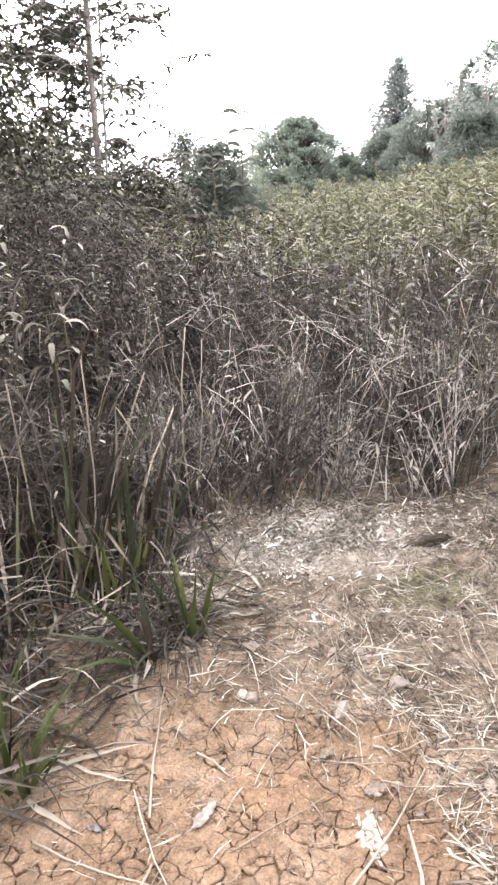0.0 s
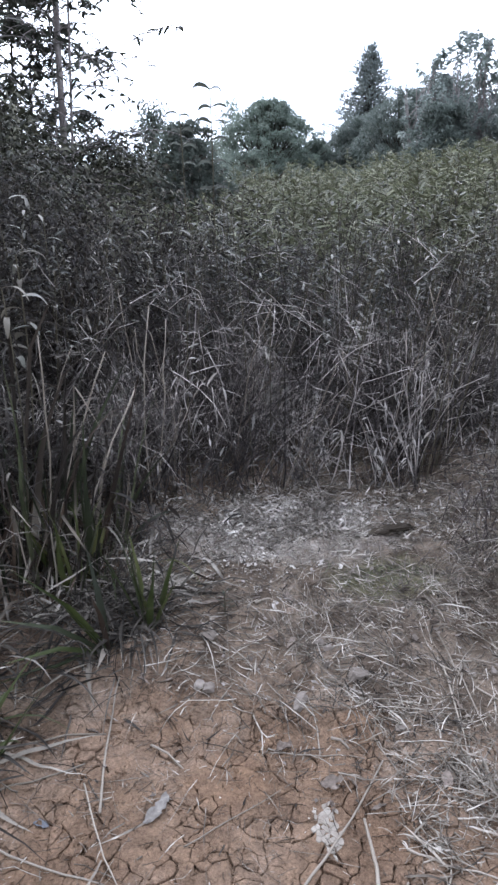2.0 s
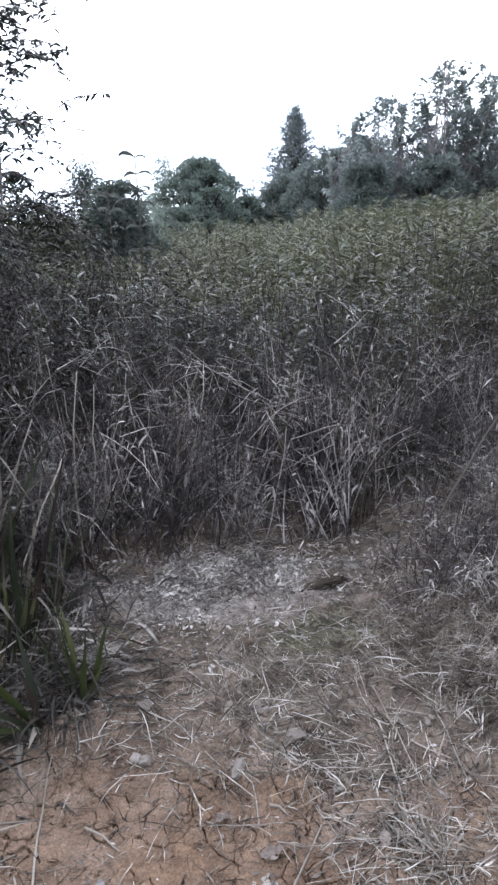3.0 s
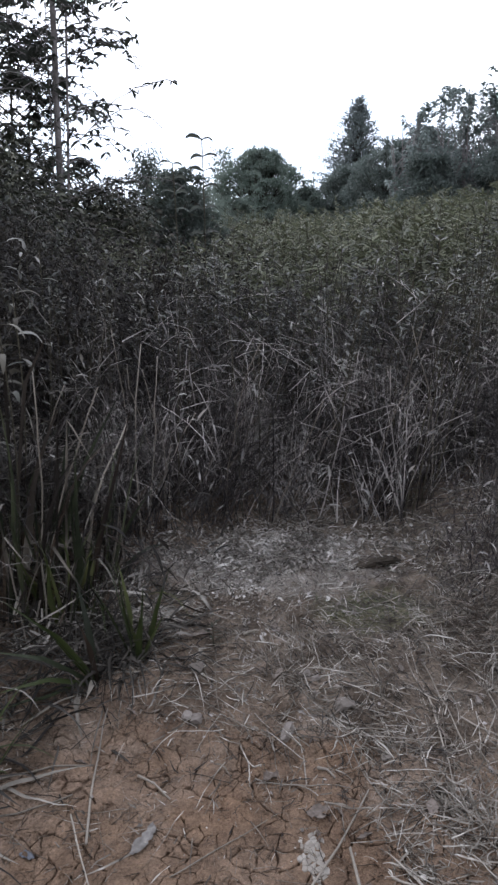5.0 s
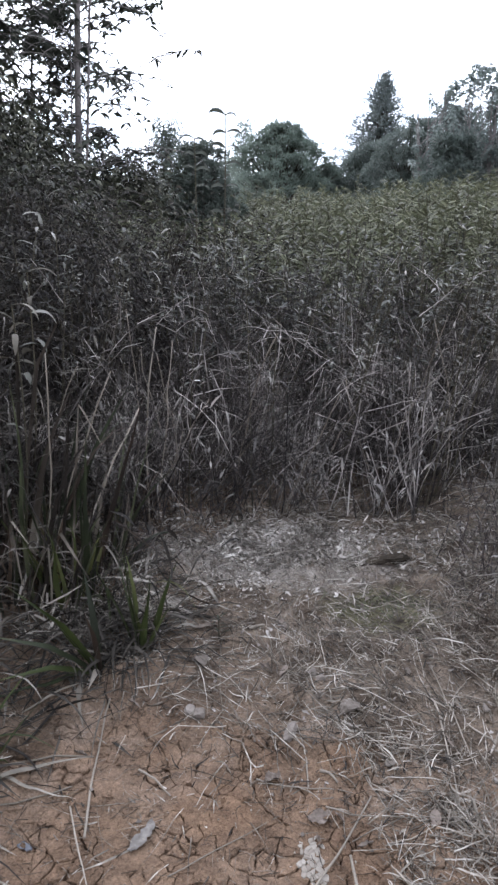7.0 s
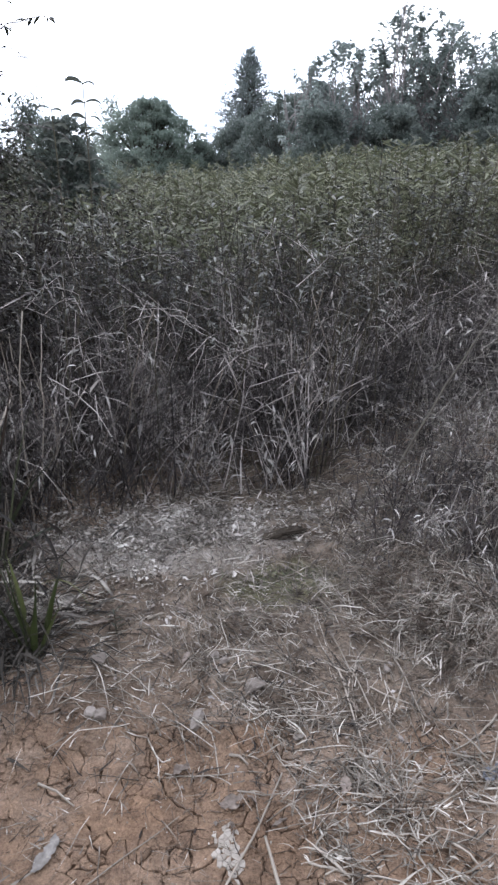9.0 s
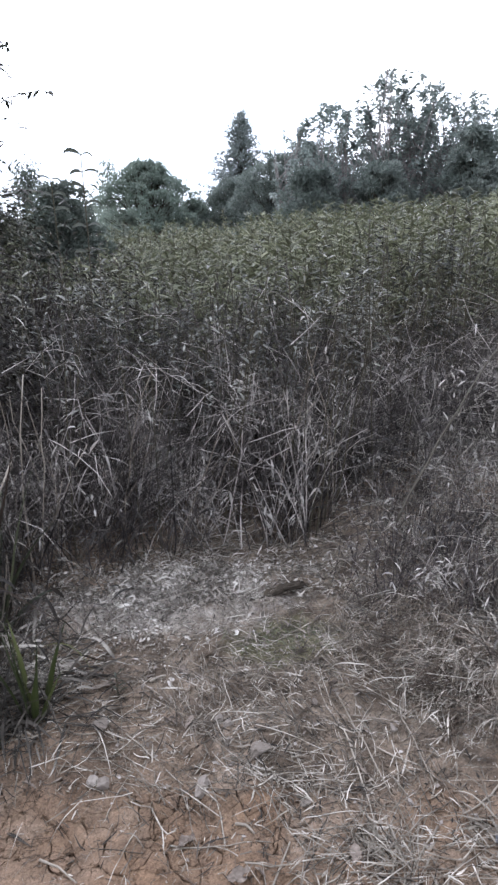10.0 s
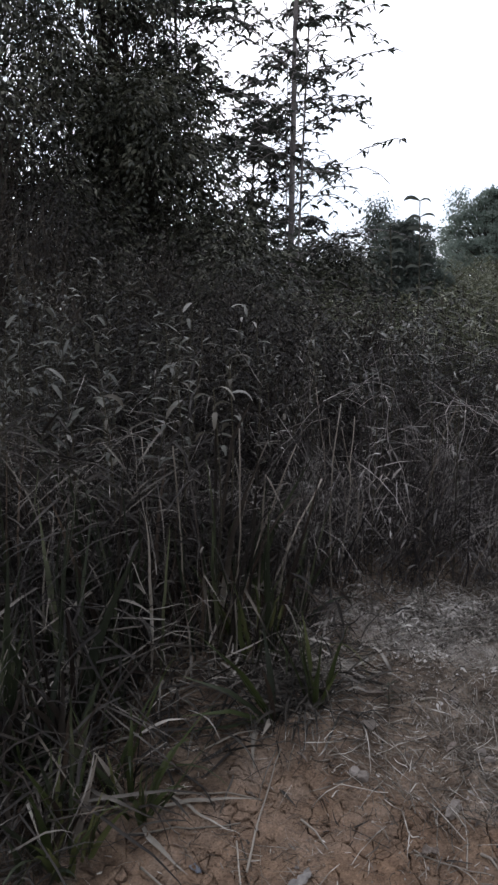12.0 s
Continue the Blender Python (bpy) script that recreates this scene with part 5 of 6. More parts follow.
def lying_blade(a, b, width, mat, label, seed, lift=0.012):
    """A flat dead blade fallen on the mud."""
    rng = np.random.RandomState(seed)
    pa, pb = np.array(bank(*a)), np.array(bank(*b))
    q = np.linspace(0, 1, 11)[:, None]
    side = np.array([pa[1] - pb[1], pb[0] - pa[0]]) * rng.normal(0, 0.05)
    xy = pa + (pb - pa) * q + side * np.sin(np.pi * q)
    z = top_of_soil(xy[:, 0], xy[:, 1]) + 0.003 + lift * rng.uniform(0.3, 1.0) * np.sin(np.pi * q[:, 0] * rng.uniform(0.6, 1.0))
    p = np.concatenate([xy, z[:, None]], 1)
    ob = solid("sedge_straw", *strips((p - p[0])[None], width, 0.4, rng, "blade", 0.2), mat, label, "grass", "fallen sedge blades")
    ob.location = p[0]
    return ob


FB = "flat dead sedge blade fallen on mud"
for i, (a, b, w, mat) in enumerate([((-0.46, 1.40), (-0.21, 1.485), 0.014, BLADE_STRAW), ((-0.44, 1.44), (-0.21, 1.365), 0.010, BLADE_STRAW), ((-0.47, 1.33), (-0.30, 1.23), 0.014, BLADE_STRAW),
                                    ((-0.29, 1.77), (-0.24, 1.56), 0.016, BLADE_STRAW), ((-0.72, 1.90), (-0.53, 1.78), 0.016, BLADE_STRAW), ((-0.29, 1.79), (-0.56, 1.64), 0.013, BLADE_FRESH),
                                    ((-0.385, 1.515), (-0.30, 1.70), 0.009, BLADE_DRY), ((-0.73, 1.92), (-0.55, 1.935), 0.014, BLADE_STRAW), ((-0.47, 1.52), (-0.29, 1.395), 0.009, BLADE_DRY),
                                    ((-0.30, 1.86), (-0.10, 1.78), 0.012, BLADE_STRAW), ((-0.33, 1.92), (-0.12, 1.86), 0.012, BLADE_STRAW), ((-0.42, 1.62), (-0.25, 1.75), 0.008, BLADE_STRAW),
                                    ((-0.52, 1.48), (-0.36, 1.62), 0.008, BLADE_DRY), ((-0.38, 1.95), (-0.26, 2.10), 0.012, BLADE_STRAW), ((-0.22, 1.80), (-0.05, 1.84), 0.006, BLADE_STRAW),
                                    ((0.52, 1.20), (0.64, 1.16), 0.005, BLADE_DRY), ((0.55, 1.15), (0.47, 1.24), 0.006, STRAW_OBJ), ((0.60, 1.09), (0.70, 1.14), 0.006, BLADE_STRAW), ((0.46, 1.13), (0.56, 1.11), 0.006, BLADE_DRY)]):
    lying_blade(a, b, w, mat, FB, 280 + i)


def dry_drift():
    rng = np.random.RandomState(245)
    n = 760
    x, y = -0.24 + rng.normal(0, 0.11, n), 1.97 + rng.normal(0, 0.13, n)
    k = 300
    x, y = np.append(x, -0.46 + rng.normal(0, 0.10, k)), np.append(y, 1.80 + rng.normal(0, 0.20, k))
    n = len(x)
    z = 0.002 + 0.09 * rng.uniform(0, 1, n) ** 2 * np.clip(-2.0 * x, 0.3, 1.2)
    p = grow(ground_points(x, y) + np.stack([0 * z, 0 * z, z], -1), any_way(n, rng, rng.normal(0.10, 0.40, n)), rng.uniform(0.05, 0.26, n), rng.uniform(0.1, 1.2, n), 5, 0.08, rng)
    p[:, :, 2] = np.maximum(p[:, :, 2], top_of_soil(p[:, :, 0], p[:, :, 1]) + 0.004)
    solid("dry_sedge_drift", *strips(p, 0.002 + 0.009 * rng.uniform(0, 1, n) ** 2, 0.35, rng, "blade", 0.6), DRIFT, "drift of pale and rotting sedge blades on mud", "dead grass", kind="stuff")


dry_drift()


# ---- single weeds with pale hanging leaves in front of the thicket ----
def weed_plant(at, tall, leaves, seed, label, leaf=0.06, low=0.45, lean=0.08, name="weed_plant", leaf_mat=None, group="leafy weeds", bow=0.35):
    rng = np.random.RandomState(seed)
    t = thing(name, (*at, float(height(*at))), label, "weed", group)
    path = grow(np.array([[0, 0, -0.03]]), np.array([[rng.normal(0, lean), rng.normal(0, lean), 1.0]]), tall, 0.03, 6, 0.02, rng)
    part("stem", *tubes(path, 0.0034, 0.4, 5), STEM_WEED, t)
    for i in range(leaves):
        s = (low + (1 - low) * (i + 1) / leaves) * 6
        j = min(int(s), 5)
        p = path[0, j] + (path[0, j + 1] - path[0, j]) * (s - j)
        a = 2.4 * i + rng.normal(0, 0.3)
        d = np.array([[np.cos(a), np.sin(a), rng.uniform(0.15, 0.9)]])
        lp = grow(p[None], d, leaf * rng.uniform(0.7, 1.2), bow, 5)
        part("leaf", *strips(lp, leaf * 0.2, 0.3, rng, "leaf", 0.15), leaf_mat or LEAF_WEED_OBJ, t)
    return t


rng = np.random.RandomState(131)
kinds = [weed_plant((0.2 * i, 3.3), 0.75 + 0.09 * i, 11, 140 + i, "slender weed with pale drooping narrow leaves", 0.045 + 0.005 * i) for i in range(5)]
for i in range(130):
    x = rng.uniform(-2.3, 2.0)
    y = float(wall_line(x)) + rng.uniform(0.02, 0.8)
    m = pose(x, y, float(height(x, y)), rng.normal(0, 4), rng.normal(0, 4), rng.uniform(0, 360))
    copy_thing(kinds[i % 5], m)
broad = [weed_plant((-1.6 - 0.2 * i, 2.6), 0.95 + 0.12 * i, 14, 160 + i, "leafy weed with broader grey-green leaves", 0.095, 0.4) for i in range(3)]
for i in range(58):
    x = rng.uniform(-2.5, -0.75)
    y = rng.uniform(2.15, 3.4)
    copy_thing(broad[i % 3], pose(x, y, float(height(x, y)), rng.normal(0, 5), rng.normal(0, 5), rng.uniform(0, 360)))
for i, k in enumerate(kinds):
    x = -0.35 + 0.42 * i
    k.location = (x, 3.15, float(height(x, 3.15)))


def tall_weed(at, tip, leaves, seed, leaf):
    rng = np.random.RandomState(seed)
    z0 = float(height(*at))
    t = thing("tall_weed", (*at, z0), "tall lone weed with arching narrow leaves", "weed", "tall weeds above the thicket")
    s = np.linspace(0, 1, 8)[:, None]
    end = np.array(tip) - np.array([*at, z0])
    path = end * s + np.array([0.02, 0, 0]) * np.sin(np.pi * s)
    part("stem", *tubes(path[None], 0.0042, 0.7, 5), STEM_WEED, t)
    for i, down in enumerate([0.0, 0.085, 0.16, 0.25, 0.36, 0.50][:leaves]):
        for side in (-1, 1):
            q = 1 - down / end[2]
            p = end * q + np.array([0.02, 0, 0]) * np.sin(np.pi * q)
            if side < 0 and i == 3:
                continue
            d = np.array([[side, rng.normal(0, 0.3), rng.uniform(0.35, 0.65)]])
            size = leaf * rng.uniform(0.8, 1.1) * (0.7 if i == 0 and side > 0 else 1.0)
            lp = grow(p[None] - np.array([[0, 0, rng.uniform(0, 0.01)]]), d, size, rng.uniform(0.6, 0.95), 7, 0.02, rng)
            part("leaf", *strips(lp, leaf * 0.24, 0.3, rng, "leaf", 0.2, (0, -0.7, 0.7)), LEAF_GUM, t)
    return t


tip = BANK @ Vector((-0.012, 4.28, 1.515))
tall_weed((tip.x + 0.03, tip.y), tuple(tip), 6, 150, 0.098)
tip = BANK @ Vector((-0.19, 4.36, 1.40))
tall_weed((tip.x + 0.05, tip.y), tuple(tip), 4, 151, 0.092)


# ---- single stalks and sticks ----
def stalk(name, a, b, r, mat, label, seed, category="stalk", bend=0.02, group=""):
    rng = np.random.RandomState(seed)
    a, b = np.array(a, float), np.array(b, float)
    s = np.linspace(0, 1, 8)[:, None]
    p = a + (b - a) * s
    p = p + rng.normal(0, bend, 3) * np.sin(np.pi * s) + rng.normal(0, bend * 0.15, (8, 3))
    p[:, 2] = np.maximum(p[:, 2], top_of_soil(p[:, 0], p[:, 1]) + r)
    v, f = tubes((p - a)[None], r, 0.6, 6)
    caps = np.array([[3, 2, 1, 0], [5, 4, 3, 0]])
    last = len(v) - 6
    f = np.concatenate([f, caps, caps[:, ::-1] + last])
    ob = solid(name, v, f, mat, label, category, group)
    ob.location = a
    return ob


def lying(a, b, r, mat, label, seed, name="straw_stalk", group="dry stalks lying on the mud"):
    pa, pb = bank(*a), bank(*b)
    r = 0.78 * r
    rr = r * 1.3
    return stalk(name, (*pa, float(top_of_soil(*pa)) + rr), (*pb, float(top_of_soil(*pb)) + rr), r, mat, label, seed, "straw", 0.006, group)


S_LAB = "pale dry reed stalk lying on cracked mud"
NEAR = [((-0.17, 1.28), (-0.2, 1.68), 0.0042), ((0.24, 1.09), (0.46, 1.39), 0.0042), ((0.4, 1.06), (0.397, 1.25), 0.0062), ((-0.084, 1.459), (0.0, 1.388), 0.0042), ((-0.55, 1.42), (-0.2, 1.5), 0.0045),
         ((-0.5, 1.3), (-0.23, 1.4), 0.004), ((-0.42, 1.22), (-0.13, 1.13), 0.004), ((-0.22, 1.35), (-0.1, 1.12), 0.0028), ((0.691, 1.814), (0.733, 1.369), 0.0032), ((0.831, 1.79), (0.838, 1.484), 0.0032),
         ((0.671, 1.677), (0.658, 1.369), 0.0034), ((0.8, 1.378), (0.7, 1.285), 0.0036), ((1.018, 1.468), (0.872, 1.394), 0.004)]
HIGHER = [((0.848, 1.265), (0.957, 1.245), 0.0036), ((0.349, 1.457), (0.386, 1.419), 0.0052), ((0.17, 1.942), (0.213, 1.944), 0.0065), ((0.74, 1.617), (0.861, 1.503), 0.0034), ((0.48, 1.285), (0.584, 1.308), 0.0026),
         ((0.685, 1.164), (0.759, 1.207), 0.0036), ((0.772, 1.181), (0.809, 1.119), 0.0036), ((0.087, 1.913), (0.105, 1.655), 0.0018), ((0.105, 1.655), (0.052, 1.55), 0.0018), ((0.02, 1.2), (0.25, 1.34), 0.0022),
         ((0.2, 1.43), (0.42, 1.4), 0.0024), ((0.1, 1.78), (0.24, 1.6), 0.0026)]
for i, (a, b, r) in enumerate(NEAR + HIGHER):
    lying(a, b, r, STRAW_OBJ, S_LAB, 300 + i)
for i, (a, b, r) in enumerate([((0.474, 1.189), (0.664, 1.111), 0.0036), ((0.491, 1.219), (0.583, 1.162), 0.0030), ((0.50, 1.16), (0.63, 1.19), 0.0026), ((0.72, 1.33), (0.79, 1.41), 0.0026), ((0.53, 1.10), (0.56, 1.19), 0.0028)]):
    lying(a, b, r, STRAW_OBJ, "weathered dry stalk lying in flattened straw", 340 + i)


stalk("leaning_stick", (1.02, 2.30, 0.55), (1.53, 2.64, 1.14), 0.0056, REED_LEAF, "bare grey stick leaning out of the brush", 320, "stick", 0.008)
rng = np.random.RandomState(330)
for i in range(26):
    x = rng.uniform(-1.3, 1.1)
    y = float(wall_line(x)) + rng.uniform(-0.05, 0.35)
    z = float(height(x, y))
    dx, dy, h = rng.normal(0.02, 0.18), rng.normal(-0.03, 0.12), rng.uniform(0.35, 0.85)
    stalk("dead_stalk", (x, y, z), (x + dx, y + dy, z + h), rng.uniform(0.0018, 0.0036), STRAW_OBJ, "bleached dead stalk standing at the thicket's edge", 331 + i, "stalk", 0.03, "bleached stalks at the thicket")
for i, (x, y, tx, ty, tz, r) in enumerate([(-0.47, 1.98, -0.517, 2.141, 0.988, 0.0035), (-0.50, 1.95, -0.353, 2.291, 0.916, 0.0036), (-0.46, 2.05, -0.276, 2.391, 0.776, 0.005),
                                           (-0.24, 2.50, -0.257, 2.591, 1.023, 0.0035), (-0.62, 1.95, -0.70, 2.0, 0.95, 0.0038)]):
    stalk("dead_stalk", (x, y, float(height(x, y))), (tx, ty, tz), r, STRAW_OBJ, "weathered dead stalk leaning among the sedge", 380 + i, "stalk", 0.02, "stalks in the sedge")


# ---- stones, clods, leaves ----
def lump(name, at, size, mat, label, seed, category="stone", group="", rough=0.12, turn=0.0, sink=0.35):
    rng = np.random.RandomState(seed)
    bm = bmesh.new()
    bmesh.ops.create_icosphere(bm, subdivisions=3, radius=1.0)
    cut = unit(rng.normal(0, 1, (7, 3)))
    lim = rng.uniform(0.35, 0.75, 7)
    ph = rng.uniform(0, 9, 3)
    for vert in bm.verts:
        c = np.array(vert.co)
        for q, lm in zip(cut, lim):
            over = c @ q - lm
            if over > 0:
                c = c - q * over * 0.85
        c = c * (1 + 0.28 * noise.noise(Vector(c * 2.0 + ph)) + rough * noise.noise(Vector(c * 5 + ph)) + 0.8 * rough * noise.noise(Vector(c * np.array([16, 9, 9]) + ph)))
        vert.co = Vector((c[0] * size[0], c[1] * size[1], c[2] * size[2]))
    me = bpy.data.meshes.new(name)
    bm.to_mesh(me)
    bm.free()
    me.materials.append(mat)
    me.polygons.foreach_set("use_smooth", np.full(len(me.polygons), category != "clod"))
    ob = new(name, me)
    x, y = bank(*at)
    ob.matrix_world = pose(x, y, float(top_of_soil(x, y)) + size[2] * sink, rng.normal(0, 6), rng.normal(0, 6), turn)
    return tagged(ob, label, category, group)


CL = "pale grey clod of dried silt on mud"
for i, (at, s, a) in enumerate([((0.44, 1.645), (0.034, 0.021, 0.017), 15), ((0.286, 1.578), (0.036, 0.018, 0.014), 50), ((0.034, 1.812), (0.024, 0.02, 0.013), 0),
                                ((0.018, 1.664), (0.016, 0.018, 0.010), 10), ((0.048, 1.648), (0.025, 0.018, 0.010), 40), ((0.349, 1.771), (0.016, 0.013, 0.010), 70),
                                ((0.368, 1.734), (0.015, 0.013, 0.011), 20), ((0.361, 1.683), (0.013, 0.011, 0.009), 50), ((0.62, 1.78), (0.014, 0.012, 0.009), 30),
                                ((0.80, 1.66), (0.014, 0.012, 0.009), 40), ((0.52, 1.48), (0.013, 0.011, 0.008), 5)]):
    lump("clod", at, (s[0], s[1], 1.5 * s[2]), STONE, CL, 400 + i, "clod", "pale clods on the mud", turn=a, sink=0.5)
lump("earth_clod", (0.68, 2.335), (0.105, 0.026, 0.024), CLOD_DARK, "dark mossy lump of earth on the litter", 430, "clod", rough=0.5, turn=12, sink=1.0)


def fallen_leaf(at, length, width, turn, mat, label, seed, name="fallen_leaf", group="fallen leaves", curl=0.4, lift=0.006, blunt=0.7):
    rng = np.random.RandomState(seed)
    nu, nv = 13, 7
    u, w = np.linspace(0, 1, nu), np.linspace(-1, 1, nv)
    U, V = np.meshgrid(u, w, indexing="ij")
    torn = 1 - 0.55 * rng.uniform(0, 1, (nu, 2)) ** 3
    prof = np.maximum(np.sin(np.pi * np.clip(U * 0.94 + 0.03, 0, 1)) ** blunt, 0.03) * np.where(V > 0, torn[:, :1], torn[:, 1:])
    bow = rng.normal(0, 0.25) * width
    X = (U - 0.5) * length * (1 + 0.06 * V)
    Y = V * prof * width / 2 + bow * np.sin(np.pi * U)
    Z = curl * width * (0.35 * V * V * prof + 0.18 * np.sin(U * 5 + seed) * 0.5 + 0.1 * np.sin(V * 4 + U * 9 + seed) + 0.07 * rng.normal(0, 1, U.shape))
    Z = Z - Z.min()
    top = np.stack([X, Y, Z + 0.0012], -1).reshape(-1, 3)
    low = np.stack([X, Y, Z], -1).reshape(-1, 3)
    i = (np.arange(nu - 1)[:, None] * nv + np.arange(nv - 1)[None, :]).reshape(-1)
    f = np.stack([i, i + nv, i + nv + 1, i + 1], -1)
    v, f = np.concatenate([top, low]), np.concatenate([f, f[:, ::-1] + nu * nv])
    ob = solid(name, v, f, mat, label, "leaf", group)
    x, y = bank(*at)
    ob.matrix_world = pose(x, y, float(top_of_soil(x, y)) + lift * 0.3, 6, -4, turn)
    return ob


fallen_leaf((-0.048, 1.292), 0.082, 0.030, 62, MOTTLED, "large grey-white dry leaf curled on mud", 440, curl=0.55, blunt=0.35)
ob = fallen_leaf((-0.29, 1.25), 0.036, 0.018, -15, SCRAP, "small blue-grey scrap of plastic on mud", 441, "plastic_scrap", "", 0.7)
ob["category"] = "litter"
ob = fallen_leaf((0.938, 1.321), 0.065, 0.036, 20, SCRAP, "blue-grey scrap of plastic caught in straw", 448, "plastic_scrap", "", 0.8, blunt=0.3)
ob["category"] = "litter"
fallen_leaf((0.588, 1.329), 0.045, 0.030, 70, SHRIVEL, "round pale dry leaf on mud", 442, curl=0.4)
fallen_leaf((0.271, 1.984), 0.048, 0.028, 110, SHRIVEL, "mauve-grey dry leaf on litter", 443, curl=0.6)
fallen_leaf((0.035, 1.953), 0.080, 0.020, 12, SHRIVEL, "long pale dry leaf on litter", 444, curl=0.6)
fallen_leaf((0.269, 1.768), 0.050, 0.016, 60, SHRIVEL, "forked pale dry leaf on litter", 445, curl=0.9)
fallen_leaf((0.346, 1.334), 0.066, 0.034, 10, SHRIVEL, "crumpled grey dry leaf on mud", 446, curl=0.7, blunt=0.3)
fallen_leaf((0.236, 1.438), 0.046, 0.026, 35, SHRIVEL, "crumpled grey dry leaf on mud", 447, curl=1.3)
rng = np.random.RandomState(450)
for i in range(40):
    if i < 10:
        at = (rng.uniform(-0.3, 0.95), rng.uniform(1.15, 1.8))
    else:
        at = (rng.uniform(-0.1, 1.0), rng.uniform(1.8, 2.55))
    fallen_leaf(at, rng.uniform(0.02, 0.055), rng.uniform(0.005, 0.012), rng.uniform(0, 360), SHRIVEL, "small dry bleached leaf on mud", 451 + i, curl=rng.uniform(0.8, 2.2))


# ---- straw and chaff on the mud ----
def straw_litter():
    rng = np.random.RandomState(501)
    t = thing("straw_litter", (0, 0, 0), "scattered pale straw and chaff on the mud", "straw", kind="stuff")
    pile = bank(0.58, 1.17)
    n = 25000
    x, y = rng.uniform(-1.2, 1.7, n), rng.uniform(1.0, 3.0, n)
    cover = 0.09 + 0.85 * np.clip((y - 1.42 + 0.75 * (x - 0.15)) / 0.6, 0, 1)
    cover = cover * np.clip(0.62 + 0.55 * wave(x, y, 21, 10.0) + 0.3 * wave(x, y, 23, 24.0), 0.1, 1.3) + 0.5 * np.exp(-((x - 0.68) ** 2 + (y - 1.35) ** 2) / 0.03) + 0.55 * np.exp(-((x - pile[0]) ** 2 + (y - pile[1]) ** 2) / 0.008)
    keep = rng.uniform(0, 1, n) < cover * bare_spots(x, y)
    x, y = x[keep], y[keep]
    n = len(x)
    way = 2.4 * wave(x, y, 25, 3.5) + rng.normal(0, 0.75, n)
    d = np.stack([np.cos(way), np.sin(way), rng.normal(0.03, 0.10, n)], -1)
    p = grow(np.stack([x, y, top_of_soil(x, y) + 0.001 + rng.uniform(0, 0.018, n) * np.clip(cover[keep], 0.2, 1)], -1), d, 0.015 + 0.15 * rng.uniform(0, 1, n) ** 2.4, 0.0, 4, 0.13, rng)
    p[:, :, 2] = np.maximum(p[:, :, 2], top_of_soil(p[:, :, 0], p[:, :, 1]) + 0.0015)
    half = n // 2
    part("straws", *tubes(p[:half], 0.0006 + 0.0020 * rng.uniform(0, 1, half) ** 3, 0.7, 3), STRAW, t)
    part("flat_straws", *strips(p[half:], 0.0011 + 0.0050 * rng.uniform(0, 1, n - half) ** 3.5, None, rng, "blade", 0.5), STRAW, t)
    q = 12500
    x, y = rng.uniform(-0.8, 1.7, q), rng.uniform(1.05, 2.9, q)
    cover = 0.05 + 0.95 * np.clip((y - 1.45 + 0.7 * (x - 0.15)) / 0.5, 0, 1)
    keep = rng.uniform(0, 1, q) < cover * bare_spots(x, y) * (0.6 + 0.6 * wave(x, y, 26, 11.0))
    x, y = x[keep], y[keep]
    q = len(x)
    way = 2.4 * wave(x, y, 25, 3.5) + rng.normal(0, 1.0, q)
    p = grow(np.stack([x, y, top_of_soil(x, y) + 0.002 + 0.010 * rng.uniform(0, 1, q) ** 2], -1), np.stack([np.cos(way), np.sin(way), rng.normal(0.1, 0.3, q)], -1),
             rng.uniform(0.012, 0.065, q), 0.5, 4, 0.18, rng)
    p[:, :, 2] = np.maximum(p[:, :, 2], top_of_soil(p[:, :, 0], p[:, :, 1]) + 0.0015)
    part("matted_fibres", *strips(p, 0.0007 + 0.0020 * rng.uniform(0, 1, q) ** 2, None, rng, "blade", 0.6), STRAW_GREY, t)
    k = 900
    x, y = rng.uniform(-0.2, 1.4, k), rng.uniform(1.2, 2.5, k)
    ok = rng.uniform(0, 1, k) < np.clip((y - 1.35 + 0.7 * (x - 0.1)) / 0.5, 0.05, 1)
    x, y = x[ok], y[ok]
    k = len(x)
    p = grow(np.stack([x, y, top_of_soil(x, y)], -1), any_way(k, rng, rng.uniform(0.1, 1.2, k)), rng.uniform(0.02, 0.08, k), rng.uniform(0.3, 1.3, k), 4, 0.12, rng)
    p[:, :, 2] = np.maximum(p[:, :, 2], top_of_soil(p[:, :, 0], p[:, :, 1]) + 0.001)
    part("stubble", *strips(p, rng.uniform(0.0015, 0.0040, k), 0.4, rng, "blade", 0.6), STRAW, t)
    # dark bits among the straw, also in place of the shaded gaps between straws
    w = 9000
    x, y = rng.uniform(-0.4, 1.5, w), rng.uniform(1.1, 2.75, w)
    ok = rng.uniform(0, 1, w) < (0.08 + 0.9 * np.clip((y - 1.42 + 0.7 * (x - 0.1)) / 0.5, 0, 1)) * (0.55 + 0.5 * wave(x, y, 27, 7.0))
    x, y = x[ok], y[ok]
    w = len(x)
    p = grow(np.stack([x, y, top_of_soil(x, y) + 0.002 + 0.012 * rng.uniform(0, 1, w) ** 2], -1), any_way(w, rng, rng.normal(0.05, 0.3, w)), 0.010 + 0.06 * rng.uniform(0, 1, w) ** 2.2, rng.uniform(0.1, 0.9, w), 4, 0.16, rng)
    p[:, :, 2] = np.maximum(p[:, :, 2], top_of_soil(p[:, :, 0], p[:, :, 1]) + 0.0015)
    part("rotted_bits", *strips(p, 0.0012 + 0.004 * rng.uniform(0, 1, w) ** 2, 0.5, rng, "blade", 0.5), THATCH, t)
